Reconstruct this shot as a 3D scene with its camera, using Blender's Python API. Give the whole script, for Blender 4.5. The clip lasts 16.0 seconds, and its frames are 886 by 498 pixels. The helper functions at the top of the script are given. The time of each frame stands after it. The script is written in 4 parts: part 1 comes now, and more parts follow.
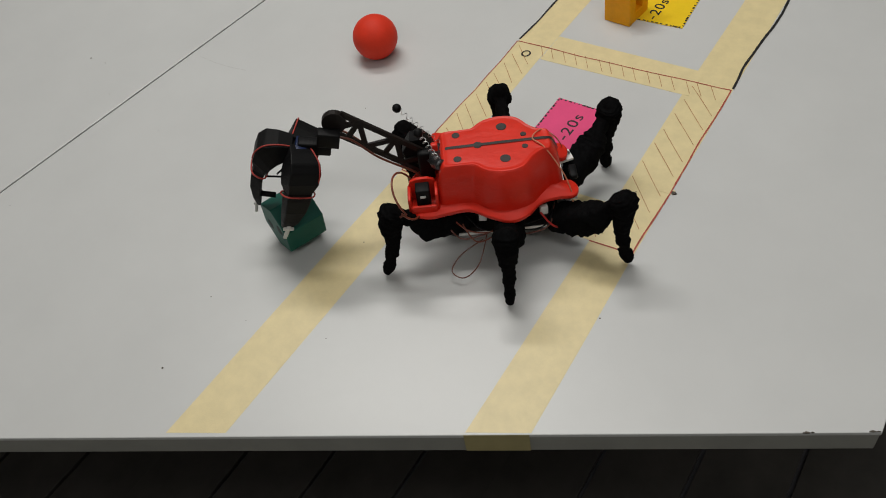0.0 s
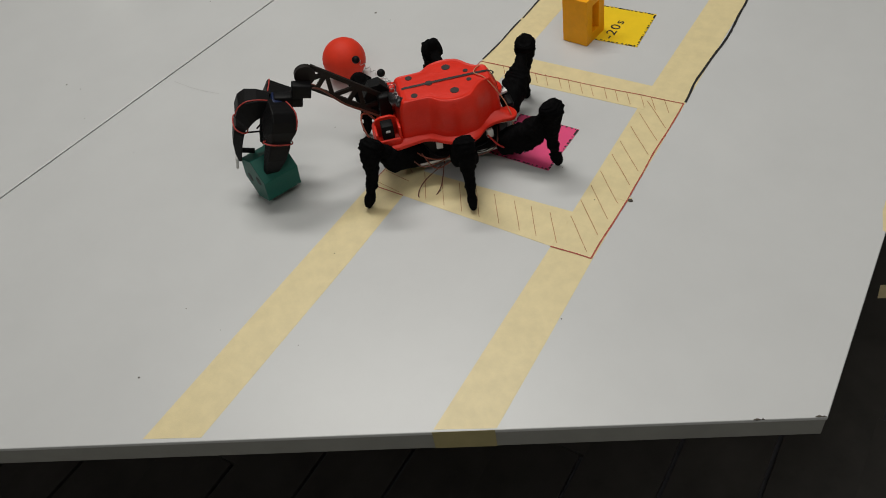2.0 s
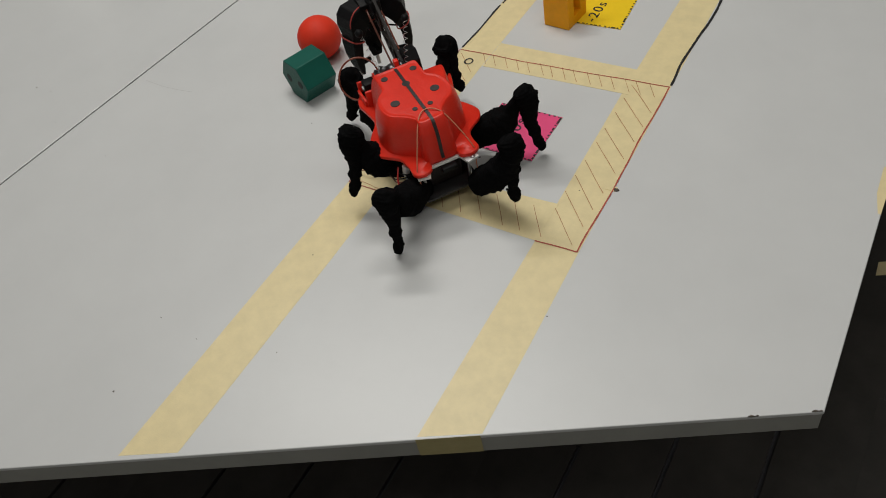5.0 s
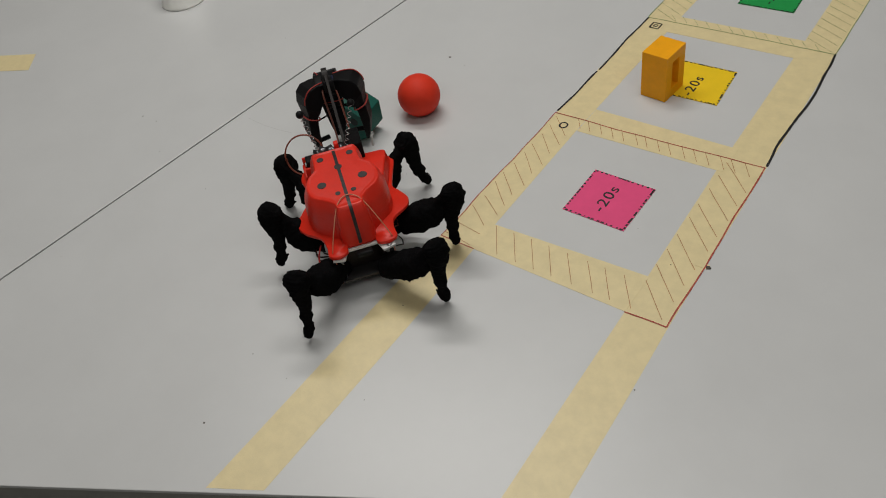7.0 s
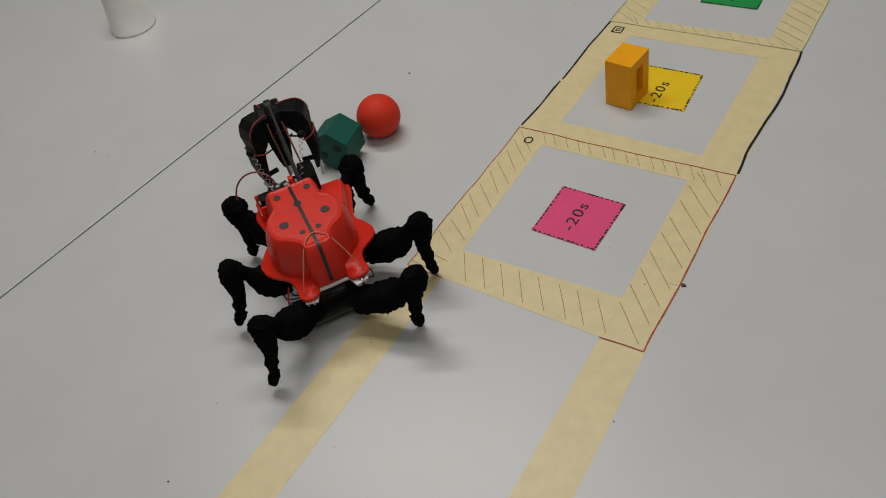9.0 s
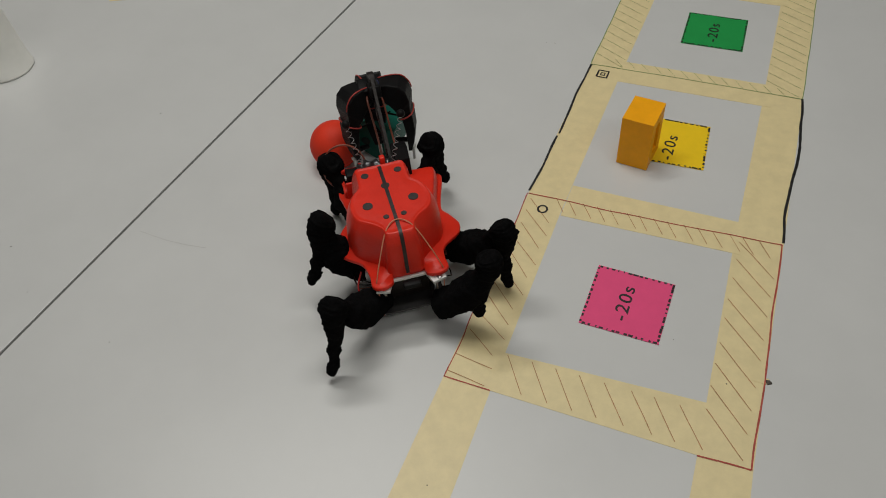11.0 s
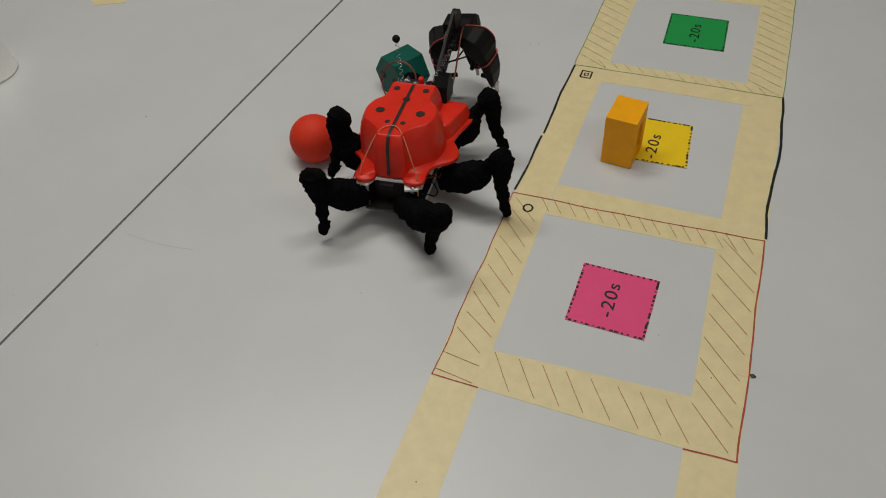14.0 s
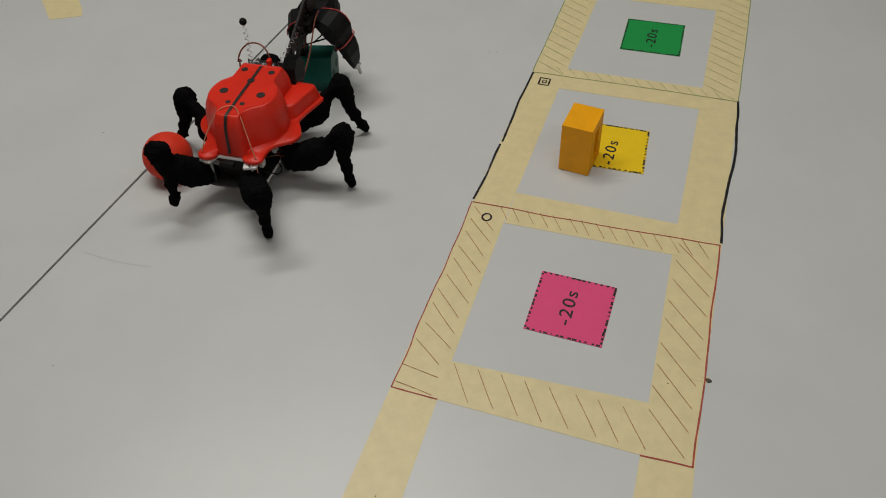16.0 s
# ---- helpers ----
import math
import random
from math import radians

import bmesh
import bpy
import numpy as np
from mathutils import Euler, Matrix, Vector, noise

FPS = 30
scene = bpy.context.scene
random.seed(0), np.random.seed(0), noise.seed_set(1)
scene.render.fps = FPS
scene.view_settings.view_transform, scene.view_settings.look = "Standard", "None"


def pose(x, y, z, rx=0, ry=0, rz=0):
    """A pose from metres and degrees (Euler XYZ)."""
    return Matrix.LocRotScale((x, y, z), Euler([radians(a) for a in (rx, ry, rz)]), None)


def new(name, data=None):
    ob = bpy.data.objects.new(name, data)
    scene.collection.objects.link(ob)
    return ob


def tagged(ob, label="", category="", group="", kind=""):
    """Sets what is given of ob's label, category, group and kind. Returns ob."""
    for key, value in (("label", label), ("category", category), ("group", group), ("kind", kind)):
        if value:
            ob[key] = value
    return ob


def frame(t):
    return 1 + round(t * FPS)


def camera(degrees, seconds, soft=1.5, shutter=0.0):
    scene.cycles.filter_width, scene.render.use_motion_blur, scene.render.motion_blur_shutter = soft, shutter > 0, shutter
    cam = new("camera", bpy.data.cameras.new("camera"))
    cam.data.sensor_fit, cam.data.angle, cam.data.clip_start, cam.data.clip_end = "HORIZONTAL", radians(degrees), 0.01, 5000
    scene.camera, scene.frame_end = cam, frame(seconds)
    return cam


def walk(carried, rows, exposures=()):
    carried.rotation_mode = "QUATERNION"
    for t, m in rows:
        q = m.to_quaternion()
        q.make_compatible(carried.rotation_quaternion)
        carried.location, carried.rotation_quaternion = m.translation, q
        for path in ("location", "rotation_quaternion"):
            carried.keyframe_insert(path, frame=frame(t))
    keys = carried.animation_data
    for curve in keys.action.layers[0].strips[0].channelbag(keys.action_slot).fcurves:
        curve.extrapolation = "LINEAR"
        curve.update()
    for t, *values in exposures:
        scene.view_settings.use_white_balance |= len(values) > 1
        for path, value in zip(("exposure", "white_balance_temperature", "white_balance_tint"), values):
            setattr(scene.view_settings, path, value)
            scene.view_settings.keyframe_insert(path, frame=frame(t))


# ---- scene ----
CAMERA_ROWS = (
    # seconds, x, y, z, yaw, pitch, roll
    (0, 0.4720, -0.4854, 0.6108, 41.95, -47.90, -11.56),
    (0.5, 0.4808, -0.4899, 0.6097, 41.89, -47.46, -11.84),
    (1, 0.4818, -0.4996, 0.6164, 41.93, -46.93, -11.36),
    (1.5, 0.4865, -0.5177, 0.6209, 40.56, -46.36, -9.97),
    (2, 0.5029, -0.5114, 0.6174, 39.22, -46.07, -10.72),
    (2.2, 0.5155, -0.4991, 0.6146, 39.60, -46.07, -12.01),
    (2.5, 0.5092, -0.4873, 0.6081, 39.53, -46.33, -12.60),
    (3, 0.5047, -0.4737, 0.6045, 39.63, -46.59, -13.30),
    (5.5, 0.5006, -0.4825, 0.6037, 39.29, -47.42, -12.34),
    (6, 0.4945, -0.4870, 0.6040, 39.19, -47.91, -11.48),
    (6.5, 0.4911, -0.4917, 0.6100, 40.86, -47.57, -12.03),
    (7, 0.4625, -0.4980, 0.6379, 42.92, -44.13, -10.38),
    (7.5, 0.4730, -0.4723, 0.6400, 42.95, -43.56, -11.15),
    (8, 0.4925, -0.4529, 0.6383, 42.19, -43.58, -13.54),
    (8.5, 0.4988, -0.4521, 0.6408, 40.53, -43.83, -13.67),
    (9, 0.4503, -0.4472, 0.6395, 41.50, -44.78, -12.75),
    (9.2, 0.3892, -0.4348, 0.6433, 41.10, -45.14, -11.09),
    (11.3, 0.1812, -0.3907, 0.6282, 22.62, -46.86, -2.91),
    (11.5, 0.1819, -0.3921, 0.6307, 22.27, -46.67, -2.64),
    (12, 0.1916, -0.3947, 0.6327, 22.29, -46.37, -3.10),
    (12.5, 0.1810, -0.3908, 0.6289, 22.69, -46.60, -3.26),
    (13, 0.1836, -0.3943, 0.6285, 22.95, -46.67, -3.21),
    (13.5, 0.1804, -0.3949, 0.6317, 22.66, -46.58, -2.84),
    (14, 0.1846, -0.3982, 0.6288, 22.71, -46.72, -3.15),
    (14.5, 0.1753, -0.3960, 0.6295, 22.15, -46.82, -2.53),
    (15, 0.1725, -0.3946, 0.6287, 22.45, -47.09, -2.34),
    (15.5, 0.1889, -0.3844, 0.6337, 22.22, -47.06, -2.69),
    (16, 0.2018, -0.3853, 0.6365, 20.59, -46.75, -2.91),
)
cam = camera(55.54, 16.0, soft=1.0)


def camera_pose(x, y, z, yaw, pitch, roll):
    return Matrix.Translation((x, y, z)) @ pose(0, 0, 0, 0, 0, yaw) @ pose(0, 0, 0, 90 + pitch, 0, 0) @ pose(0, 0, 0, 0, 0, roll)


walk(cam, [(t, camera_pose(*p)) for t, *p in CAMERA_ROWS],
     exposures=((0, 0.17, 6500, 9), (3.2, 0.15, 6500, 9), (6.4, 0.12, 6500, 9), (7.0, 0.0, 6500, 10), (7.4, -0.14, 6500, 10), (9.2, -0.14, 6500, 10), (11.5, -0.14, 6580, 8), (16, -0.14, 6600, 8)))

# ---- light ----
world = bpy.data.worlds.new("room_light")
scene.world = world
world.use_nodes = True
world.node_tree.nodes["Background"].inputs["Color"].default_value = (0.9, 0.95, 1.0, 1)
world.node_tree.nodes["Background"].inputs["Strength"].default_value = 0.07


def tube_or_fill_light(at, turn, length, width, watts, colour):
    data = bpy.data.lights.new("tube_or_fill_light", "AREA")
    data.shape, data.size, data.size_y, data.energy, data.color = "RECTANGLE", length, width, watts, colour
    new("tube_or_fill_light", data).matrix_basis = pose(*at, 0, 0, turn)


tube_or_fill_light((-0.75, 0.60, 1.95), 29, 1.1, 0.14, 15.5, (1.0, 0.98, 0.94))
tube_or_fill_light((0.05, 0.30, 1.95), 29, 1.1, 0.14, 10.5, (1.0, 0.98, 0.94))
# two further lamps, unseen, added as fill from the near side
tube_or_fill_light((1.3, -0.6, 1.95), 29, 1.1, 0.14, 7.0, (1.0, 0.98, 0.94))
tube_or_fill_light((0.4, -1.9, 1.95), 29, 1.1, 0.14, 7.0, (1.0, 0.98, 0.94))

# ---- walking robot: measures of its legs ----
HIPS = {"L1": (0.0533, 0.0216), "L2": (-0.0013, 0.0347), "L3": (-0.0574, 0.0366), "R1": (0.0524, -0.0311), "R2": (-0.0121, -0.0599), "R3": (-0.0740, -0.0302)}
HIP_Z, FEMUR, TIBIA = 0.0566, 0.0533, 0.0767

# ---- helpers of this scene ----
def link(name, bm, mat, parent=None, label="", smooth=True):
    me = bpy.data.meshes.new(name)
    bm.to_mesh(me)
    bm.free()
    if smooth:
        me.polygons.foreach_set("use_smooth", [True] * len(me.polygons))
    if mat:
        me.materials.append(mat)
    ob = new(name, me)
    if parent:
        ob.parent = parent
    if label:
        ob["label"] = label
    return ob


def part(name, bm, mat, parent, label="", smooth=True):
    return link(name, bm, mat, parent, label, smooth)


def thing(name, label, category, m=None, group="", kind=""):
    ob = tagged(new(name), label, category, group, kind)
    if m is not None:
        ob.matrix_basis = m
    return ob


def add_box(bm, size, m=None, bevel=0.0, segments=2):
    made = bmesh.ops.create_cube(bm, size=1.0, matrix=(m or Matrix()) @ Matrix.Diagonal((*size, 1)))["verts"]
    if bevel:
        edges = list({e for v in made for e in v.link_edges})
        bmesh.ops.bevel(bm, geom=edges, offset=bevel, segments=segments, affect="EDGES", profile=0.5)


def box(size, m=None, bevel=0.0, segments=2):
    bm = bmesh.new()
    add_box(bm, size, m, bevel, segments)
    return bm


def add_cyl(bm, r, depth, m=None, r2=None, n=20):
    bmesh.ops.create_cone(bm, cap_ends=True, segments=n, radius1=r, radius2=r if r2 is None else r2, depth=depth, matrix=m or Matrix())


def between(a, b):
    """The pose at the middle of a and b with z along the way."""
    a, b = Vector(a), Vector(b)
    return Matrix.Translation((a + b) / 2) @ (b - a).to_track_quat("Z", "Y").to_matrix().to_4x4()


def add_bar(bm, a, b, w, d):
    a, b = Vector(a), Vector(b)
    add_box(bm, (w, d, (b - a).length), between(a, b))


def catmull(points, steps, closed=True):
    pts, out = [Vector(p) for p in points], []
    n = len(pts)
    for i in range(n if closed else n - 1):
        if closed:
            p = [pts[(i + k - 1) % n] for k in range(4)]
        else:
            p = [pts[min(max(i + k - 1, 0), n - 1)] for k in range(4)]
        for s in range(steps):
            t = s / steps
            out.append(0.5 * (2 * p[1] + (p[2] - p[0]) * t + (2 * p[0] - 5 * p[1] + 4 * p[2] - p[3]) * t * t
                              + (3 * p[1] - p[0] - 3 * p[2] + p[3]) * t ** 3))
    if not closed:
        out.append(pts[-1])
    return out


def add_tube(bm, path, radii, n=8, lump=0.0, seed=0.0, cap=True, freq=120.0):
    """A round tube along a path; lump roughens its radius."""
    path = [Vector(p) for p in path]
    rings, up = [], Vector((0.31, 0.52, 0.8)).normalized()
    for i, p in enumerate(path):
        d = (path[min(i + 1, len(path) - 1)] - path[max(i - 1, 0)]).normalized()
        a = d.cross(up)
        if a.length < 0.05:
            a = d.cross(Vector((1, 0, 0)))
        a.normalize()
        b = d.cross(a)
        r = radii[i] if isinstance(radii, (list, tuple)) else radii
        ring = []
        for k in range(n):
            w = a * math.cos(2 * math.pi * k / n) + b * math.sin(2 * math.pi * k / n)
            q = p + w * r
            if lump:
                q += w * r * lump * noise.noise(q * freq + Vector((seed, seed * 0.7, -seed)))
            ring.append(bm.verts.new(q))
        rings.append(ring)
    for r0, r1 in zip(rings, rings[1:]):
        for k in range(n):
            bm.faces.new((r0[k], r0[(k + 1) % n], r1[(k + 1) % n], r1[k]))
    if cap:
        bm.faces.new(rings[0][::-1])
        bm.faces.new(rings[-1])


def tube(path, radii, n=8, **more):
    bm = bmesh.new()
    add_tube(bm, path, radii, n, **more)
    bmesh.ops.recalc_face_normals(bm, faces=bm.faces)
    return bm


def slab(outline, z0, z1, bevel=0.0):
    """An upright prism on an outline of x, y."""
    bm = bmesh.new()
    low = [bm.verts.new((x, y, z0)) for x, y in outline]
    high = [bm.verts.new((x, y, z1)) for x, y in outline]
    n = len(low)
    for i in range(n):
        bm.faces.new((low[i], low[(i + 1) % n], high[(i + 1) % n], high[i]))
    bm.faces.new(low[::-1])
    bm.faces.new(high)
    bmesh.ops.recalc_face_normals(bm, faces=bm.faces)
    if bevel:
        edges = [e for e in bm.edges if abs(e.verts[0].co.z - e.verts[1].co.z) < 1e-6]
        bmesh.ops.bevel(bm, geom=edges, offset=bevel, segments=2, affect="EDGES", profile=0.5)
    return bm


def add_ribbon(bm, points, width, z, wobble=0.0, seed=0.0, step=0.006):
    """A flat pen stroke along a polyline."""
    path = []
    for (x0, y0), (x1, y1) in zip(points, points[1:]):
        n = max(1, int(math.hypot(x1 - x0, y1 - y0) / step))
        path += [Vector((x0 + (x1 - x0) * i / n, y0 + (y1 - y0) * i / n, 0)) for i in range(n)]
    path.append(Vector((*points[-1], 0)))
    left, right = [], []
    for i, p in enumerate(path):
        d = (path[min(i + 1, len(path) - 1)] - path[max(i - 1, 0)]).normalized()
        side = Vector((-d.y, d.x, 0))
        shift = side * wobble * noise.noise(Vector((p.x * 22 + seed, p.y * 22 - seed, seed)))
        w = width * (0.5 + 0.15 * noise.noise(Vector((i * 0.7, seed, 1.3))))
        left.append(bm.verts.new(p + shift + side * w + Vector((0, 0, z))))
        right.append(bm.verts.new(p + shift - side * w + Vector((0, 0, z))))
    for i in range(len(path) - 1):
        bm.faces.new((right[i], right[i + 1], left[i + 1], left[i]))


def strokes(name, lines, width, z, mat, parent, wobble=0.0, label="", seed=0.0):
    bm = bmesh.new()
    for k, line in enumerate(lines):
        add_ribbon(bm, line, width, z, wobble, seed + k * 3.7)
    return part(name, bm, mat, parent, label, smooth=False)


def writing(name, text, size, m, mat, parent):
    """Text of the built-in font as a mesh part."""
    curve = bpy.data.curves.new(name, "FONT")
    curve.body, curve.size, curve.align_x, curve.align_y, curve.shear = text, size, "CENTER", "CENTER", 0.06
    curve.offset, curve.space_character = 0.00018, 1.16
    temp = new("temp", curve)
    me = bpy.data.meshes.new_from_object(temp.evaluated_get(bpy.context.evaluated_depsgraph_get()))
    bpy.data.objects.remove(temp)
    me.materials.clear()
    me.materials.append(mat)
    ob = new(name, me)
    ob.parent, ob.matrix_basis = parent, m
    return ob


# ---- materials ----
def material(name, base, rough=0.5, metal=0.0, var=0.0, var_scale=30.0, bump=0.0, bump_scale=400.0, spec=0.5, second=None, coat=0.0, sheen=0.0, rough_var=0.0, spread=(0.35, 0.65)):
    mat = bpy.data.materials.new(name)
    mat.use_nodes = True
    nt = mat.node_tree
    bsdf = nt.nodes["Principled BSDF"]
    bsdf.inputs["Roughness"].default_value, bsdf.inputs["Metallic"].default_value = rough, metal
    bsdf.inputs["Specular IOR Level"].default_value = spec
    bsdf.inputs["Coat Weight"].default_value, bsdf.inputs["Sheen Weight"].default_value = coat, sheen
    bsdf.inputs["Base Color"].default_value = (*base, 1)
    at = nt.nodes.new("ShaderNodeTexCoord")
    if var or second:
        tex = nt.nodes.new("ShaderNodeTexNoise")
        tex.inputs["Scale"].default_value, tex.inputs["Detail"].default_value = var_scale, 8
        tex.inputs["Roughness"].default_value = 0.65
        nt.links.new(at.outputs["Object"], tex.inputs["Vector"])
        ramp = nt.nodes.new("ShaderNodeValToRGB")
        lo = second or tuple(c * (1 - var) for c in base)
        hi = base if second else tuple(min(1, c * (1 + var)) for c in base)
        ramp.color_ramp.elements[0].position, ramp.color_ramp.elements[0].color = spread[0], (*lo, 1)
        ramp.color_ramp.elements[1].position, ramp.color_ramp.elements[1].color = spread[1], (*hi, 1)
        nt.links.new(tex.outputs["Fac"], ramp.inputs["Fac"])
        nt.links.new(ramp.outputs["Color"], bsdf.inputs["Base Color"])
        if rough_var:
            rng = nt.nodes.new("ShaderNodeMapRange")
            rng.inputs["To Min"].default_value, rng.inputs["To Max"].default_value = rough - rough_var, rough + rough_var
            nt.links.new(tex.outputs["Fac"], rng.inputs["Value"])
            nt.links.new(rng.outputs["Result"], bsdf.inputs["Roughness"])
    if bump:
        grain = nt.nodes.new("ShaderNodeTexNoise")
        grain.inputs["Scale"].default_value, grain.inputs["Detail"].default_value = bump_scale, 4
        nt.links.new(at.outputs["Object"], grain.inputs["Vector"])
        relief = nt.nodes.new("ShaderNodeBump")
        relief.inputs["Strength"].default_value, relief.inputs["Distance"].default_value = bump, 0.0005
        nt.links.new(grain.outputs["Fac"], relief.inputs["Height"])
        nt.links.new(relief.outputs["Normal"], bsdf.inputs["Normal"])
    return mat


def printed_plastic(name, base, rough=0.4, layer=2200.0, strength=0.25, var=0.06, spec=0.5, dents=0.0):
    """Printed plastic with fine horizontal layers."""
    mat = material(name, base, rough, var=var, var_scale=45, rough_var=0.06, spec=spec)
    nt = mat.node_tree
    bsdf = nt.nodes["Principled BSDF"]
    at = nt.nodes["Texture Coordinate"]
    wave = nt.nodes.new("ShaderNodeTexWave")
    wave.bands_direction = "Z"
    wave.inputs["Scale"].default_value, wave.inputs["Distortion"].default_value, wave.inputs["Detail"].default_value = layer / 6.28, 0.4, 2
    nt.links.new(at.outputs["Object"], wave.inputs["Vector"])
    relief = nt.nodes.new("ShaderNodeBump")
    relief.inputs["Strength"].default_value, relief.inputs["Distance"].default_value = strength, 0.0002
    nt.links.new(wave.outputs["Fac"], relief.inputs["Height"])
    nt.links.new(relief.outputs["Normal"], bsdf.inputs["Normal"])
    if dents:
        # filler and sanding marks, stretched sideways
        squash = nt.nodes.new("ShaderNodeMapping")
        squash.inputs["Scale"].default_value = (110, 150, 420)
        nt.links.new(at.outputs["Object"], squash.inputs["Vector"])
        marks = nt.nodes.new("ShaderNodeTexNoise")
        marks.inputs["Scale"].default_value, marks.inputs["Detail"].default_value = 1.0, 5
        nt.links.new(squash.outputs["Vector"], marks.inputs["Vector"])
        rough_relief = nt.nodes.new("ShaderNodeBump")
        rough_relief.inputs["Strength"].default_value, rough_relief.inputs["Distance"].default_value = dents, 0.0012
        nt.links.new(marks.outputs["Fac"], rough_relief.inputs["Height"])
        nt.links.new(relief.outputs["Normal"], rough_relief.inputs["Normal"])
        nt.links.new(rough_relief.outputs["Normal"], bsdf.inputs["Normal"])
    return mat


LAMINATE = material("white_laminate", (0.60, 0.605, 0.60), 0.34, var=0.022, var_scale=7, bump=0.08, bump_scale=1500, spec=0.5, rough_var=0.05)
EDGE_BAND = material("grey_edge_band", (0.30, 0.30, 0.275), 0.45, var=0.06, var_scale=25, bump=0.1)
TAPE = material("masking_tape", (0.76, 0.64, 0.36), 0.42, var=0.05, var_scale=60, bump=0.25, bump_scale=900, spec=0.5)
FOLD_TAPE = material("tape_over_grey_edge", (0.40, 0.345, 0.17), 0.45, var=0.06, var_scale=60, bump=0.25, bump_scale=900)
RED_INK = material("red_brown_ink", (0.42, 0.19, 0.08), 0.6, var=0.25, var_scale=200)
RED_LINE = material("red_ink", (0.40, 0.065, 0.045), 0.6, var=0.25, var_scale=200)
GREEN_INK = material("green_ink", (0.18, 0.28, 0.10), 0.6, var=0.25, var_scale=200)
BLACK_INK = material("black_ink", (0.012, 0.011, 0.012), 0.5, var=0.3, var_scale=150)
PINK = material("pink_paper", (0.80, 0.080, 0.225), 0.65, var=0.03, var_scale=50, bump=0.15, bump_scale=1200, spec=0.3)
YELLOW = material("yellow_paper", (0.86, 0.58, 0.010), 0.65, var=0.03, var_scale=50, bump=0.15, bump_scale=1200, spec=0.3)
GREEN = material("green_paper", (0.012, 0.30, 0.065), 0.65, var=0.03, var_scale=50, bump=0.15, bump_scale=1200, spec=0.3)
RED_PLA = printed_plastic("red_printed_plastic", (0.72, 0.026, 0.011), 0.40, strength=0.4, dents=0.34, spec=0.34)
BALL_RED = printed_plastic("ball_red_plastic", (0.70, 0.040, 0.016), 0.6, layer=3000, strength=0.15, spec=0.22)
ORANGE = printed_plastic("orange_printed_plastic", (0.94, 0.40, 0.003), 0.5, layer=2500, strength=0.2, spec=0.3)
TEAL = printed_plastic("teal_printed_plastic", (0.002, 0.090, 0.066), 0.5, layer=2500, strength=0.25, spec=0.3)
BLACK_PLA = printed_plastic("black_printed_plastic", (0.0055, 0.0055, 0.006), 0.5, layer=2500, strength=0.3, spec=0.13)
BROWN_PLA = printed_plastic("brown_black_plastic", (0.012, 0.0085, 0.0075), 0.5, layer=2500, strength=0.3, spec=0.25)
SOCK = material("black_knit_fabric", (0.0045, 0.0045, 0.0048), 0.95, var=0.35, var_scale=300, bump=0.9, bump_scale=700, spec=0.03)
WHITE_PLA = material("white_plastic", (0.72, 0.72, 0.70), 0.4, var=0.05, var_scale=80)
CLEAR_PAD = material("milky_rubber_pad", (0.62, 0.62, 0.60), 0.5, var=0.08, var_scale=90)
SPOT = material("black_spot_paint", (0.022, 0.017, 0.016), 0.5, var=0.5, var_scale=260)
WIRE_LOOP = material("orange_brown_wire", (0.20, 0.045, 0.022), 0.4, var=0.2, var_scale=60)
WIRE_BROWN = material("brown_wire", (0.13, 0.035, 0.02), 0.4, var=0.1, var_scale=100)
WIRE_RED = material("red_wire", (0.42, 0.02, 0.015), 0.4, var=0.1, var_scale=100)
RUBBER_RED = material("red_rubber_band", (0.42, 0.04, 0.03), 0.55, var=0.12, var_scale=120)
RUBBER_TAN = material("tan_rubber_band", (0.62, 0.24, 0.14), 0.55, var=0.1, var_scale=120)
STEEL = material("spring_steel", (0.55, 0.55, 0.56), 0.3, metal=1.0, var=0.08, var_scale=200)
BLUE_SERVO = material("blue_servo_case", (0.007, 0.016, 0.060), 0.35, var=0.1, var_scale=80)
CUP = material("white_cup_plastic", (0.74, 0.74, 0.70), 0.35, var=0.03, var_scale=40)
PLANK = material("dark_floor_plank", (0.040, 0.036, 0.032), 0.5, var=0.25, var_scale=9, bump=0.2, bump_scale=150)
WALL_PAINT = material("pale_wall_paint", (0.62, 0.61, 0.58), 0.8, var=0.03, var_scale=3)
LEG_STEEL = material("grey_table_leg_paint", (0.16, 0.16, 0.165), 0.4, var=0.06, var_scale=30)
SPECK = material("grey_smudge", (0.10, 0.085, 0.07), 0.8, var=0.5, var_scale=500)
SCRATCH = material("faint_scratch", (0.50, 0.50, 0.49), 0.5, var=0.05, var_scale=300)
# darker copy of the teal: the shade inside a hole as colour
HOLE_SHADE = material("teal_hole_shade", (0.0012, 0.014, 0.011), 0.7, var=0.2, var_scale=80)
SMOKE = material("smoky_acrylic", (0.014, 0.013, 0.013), 0.45, var=0.1, var_scale=60)
FOIL = material("dark_crumpled_foil", (0.10, 0.10, 0.105), 0.35, metal=0.85, var=0.6, var_scale=160, bump=0.9, bump_scale=260)
GAP = material("dark_gap", (0.05, 0.05, 0.055), 0.8, var=0.2, var_scale=60)

# ---- room ----
FLOOR_Z = -0.73


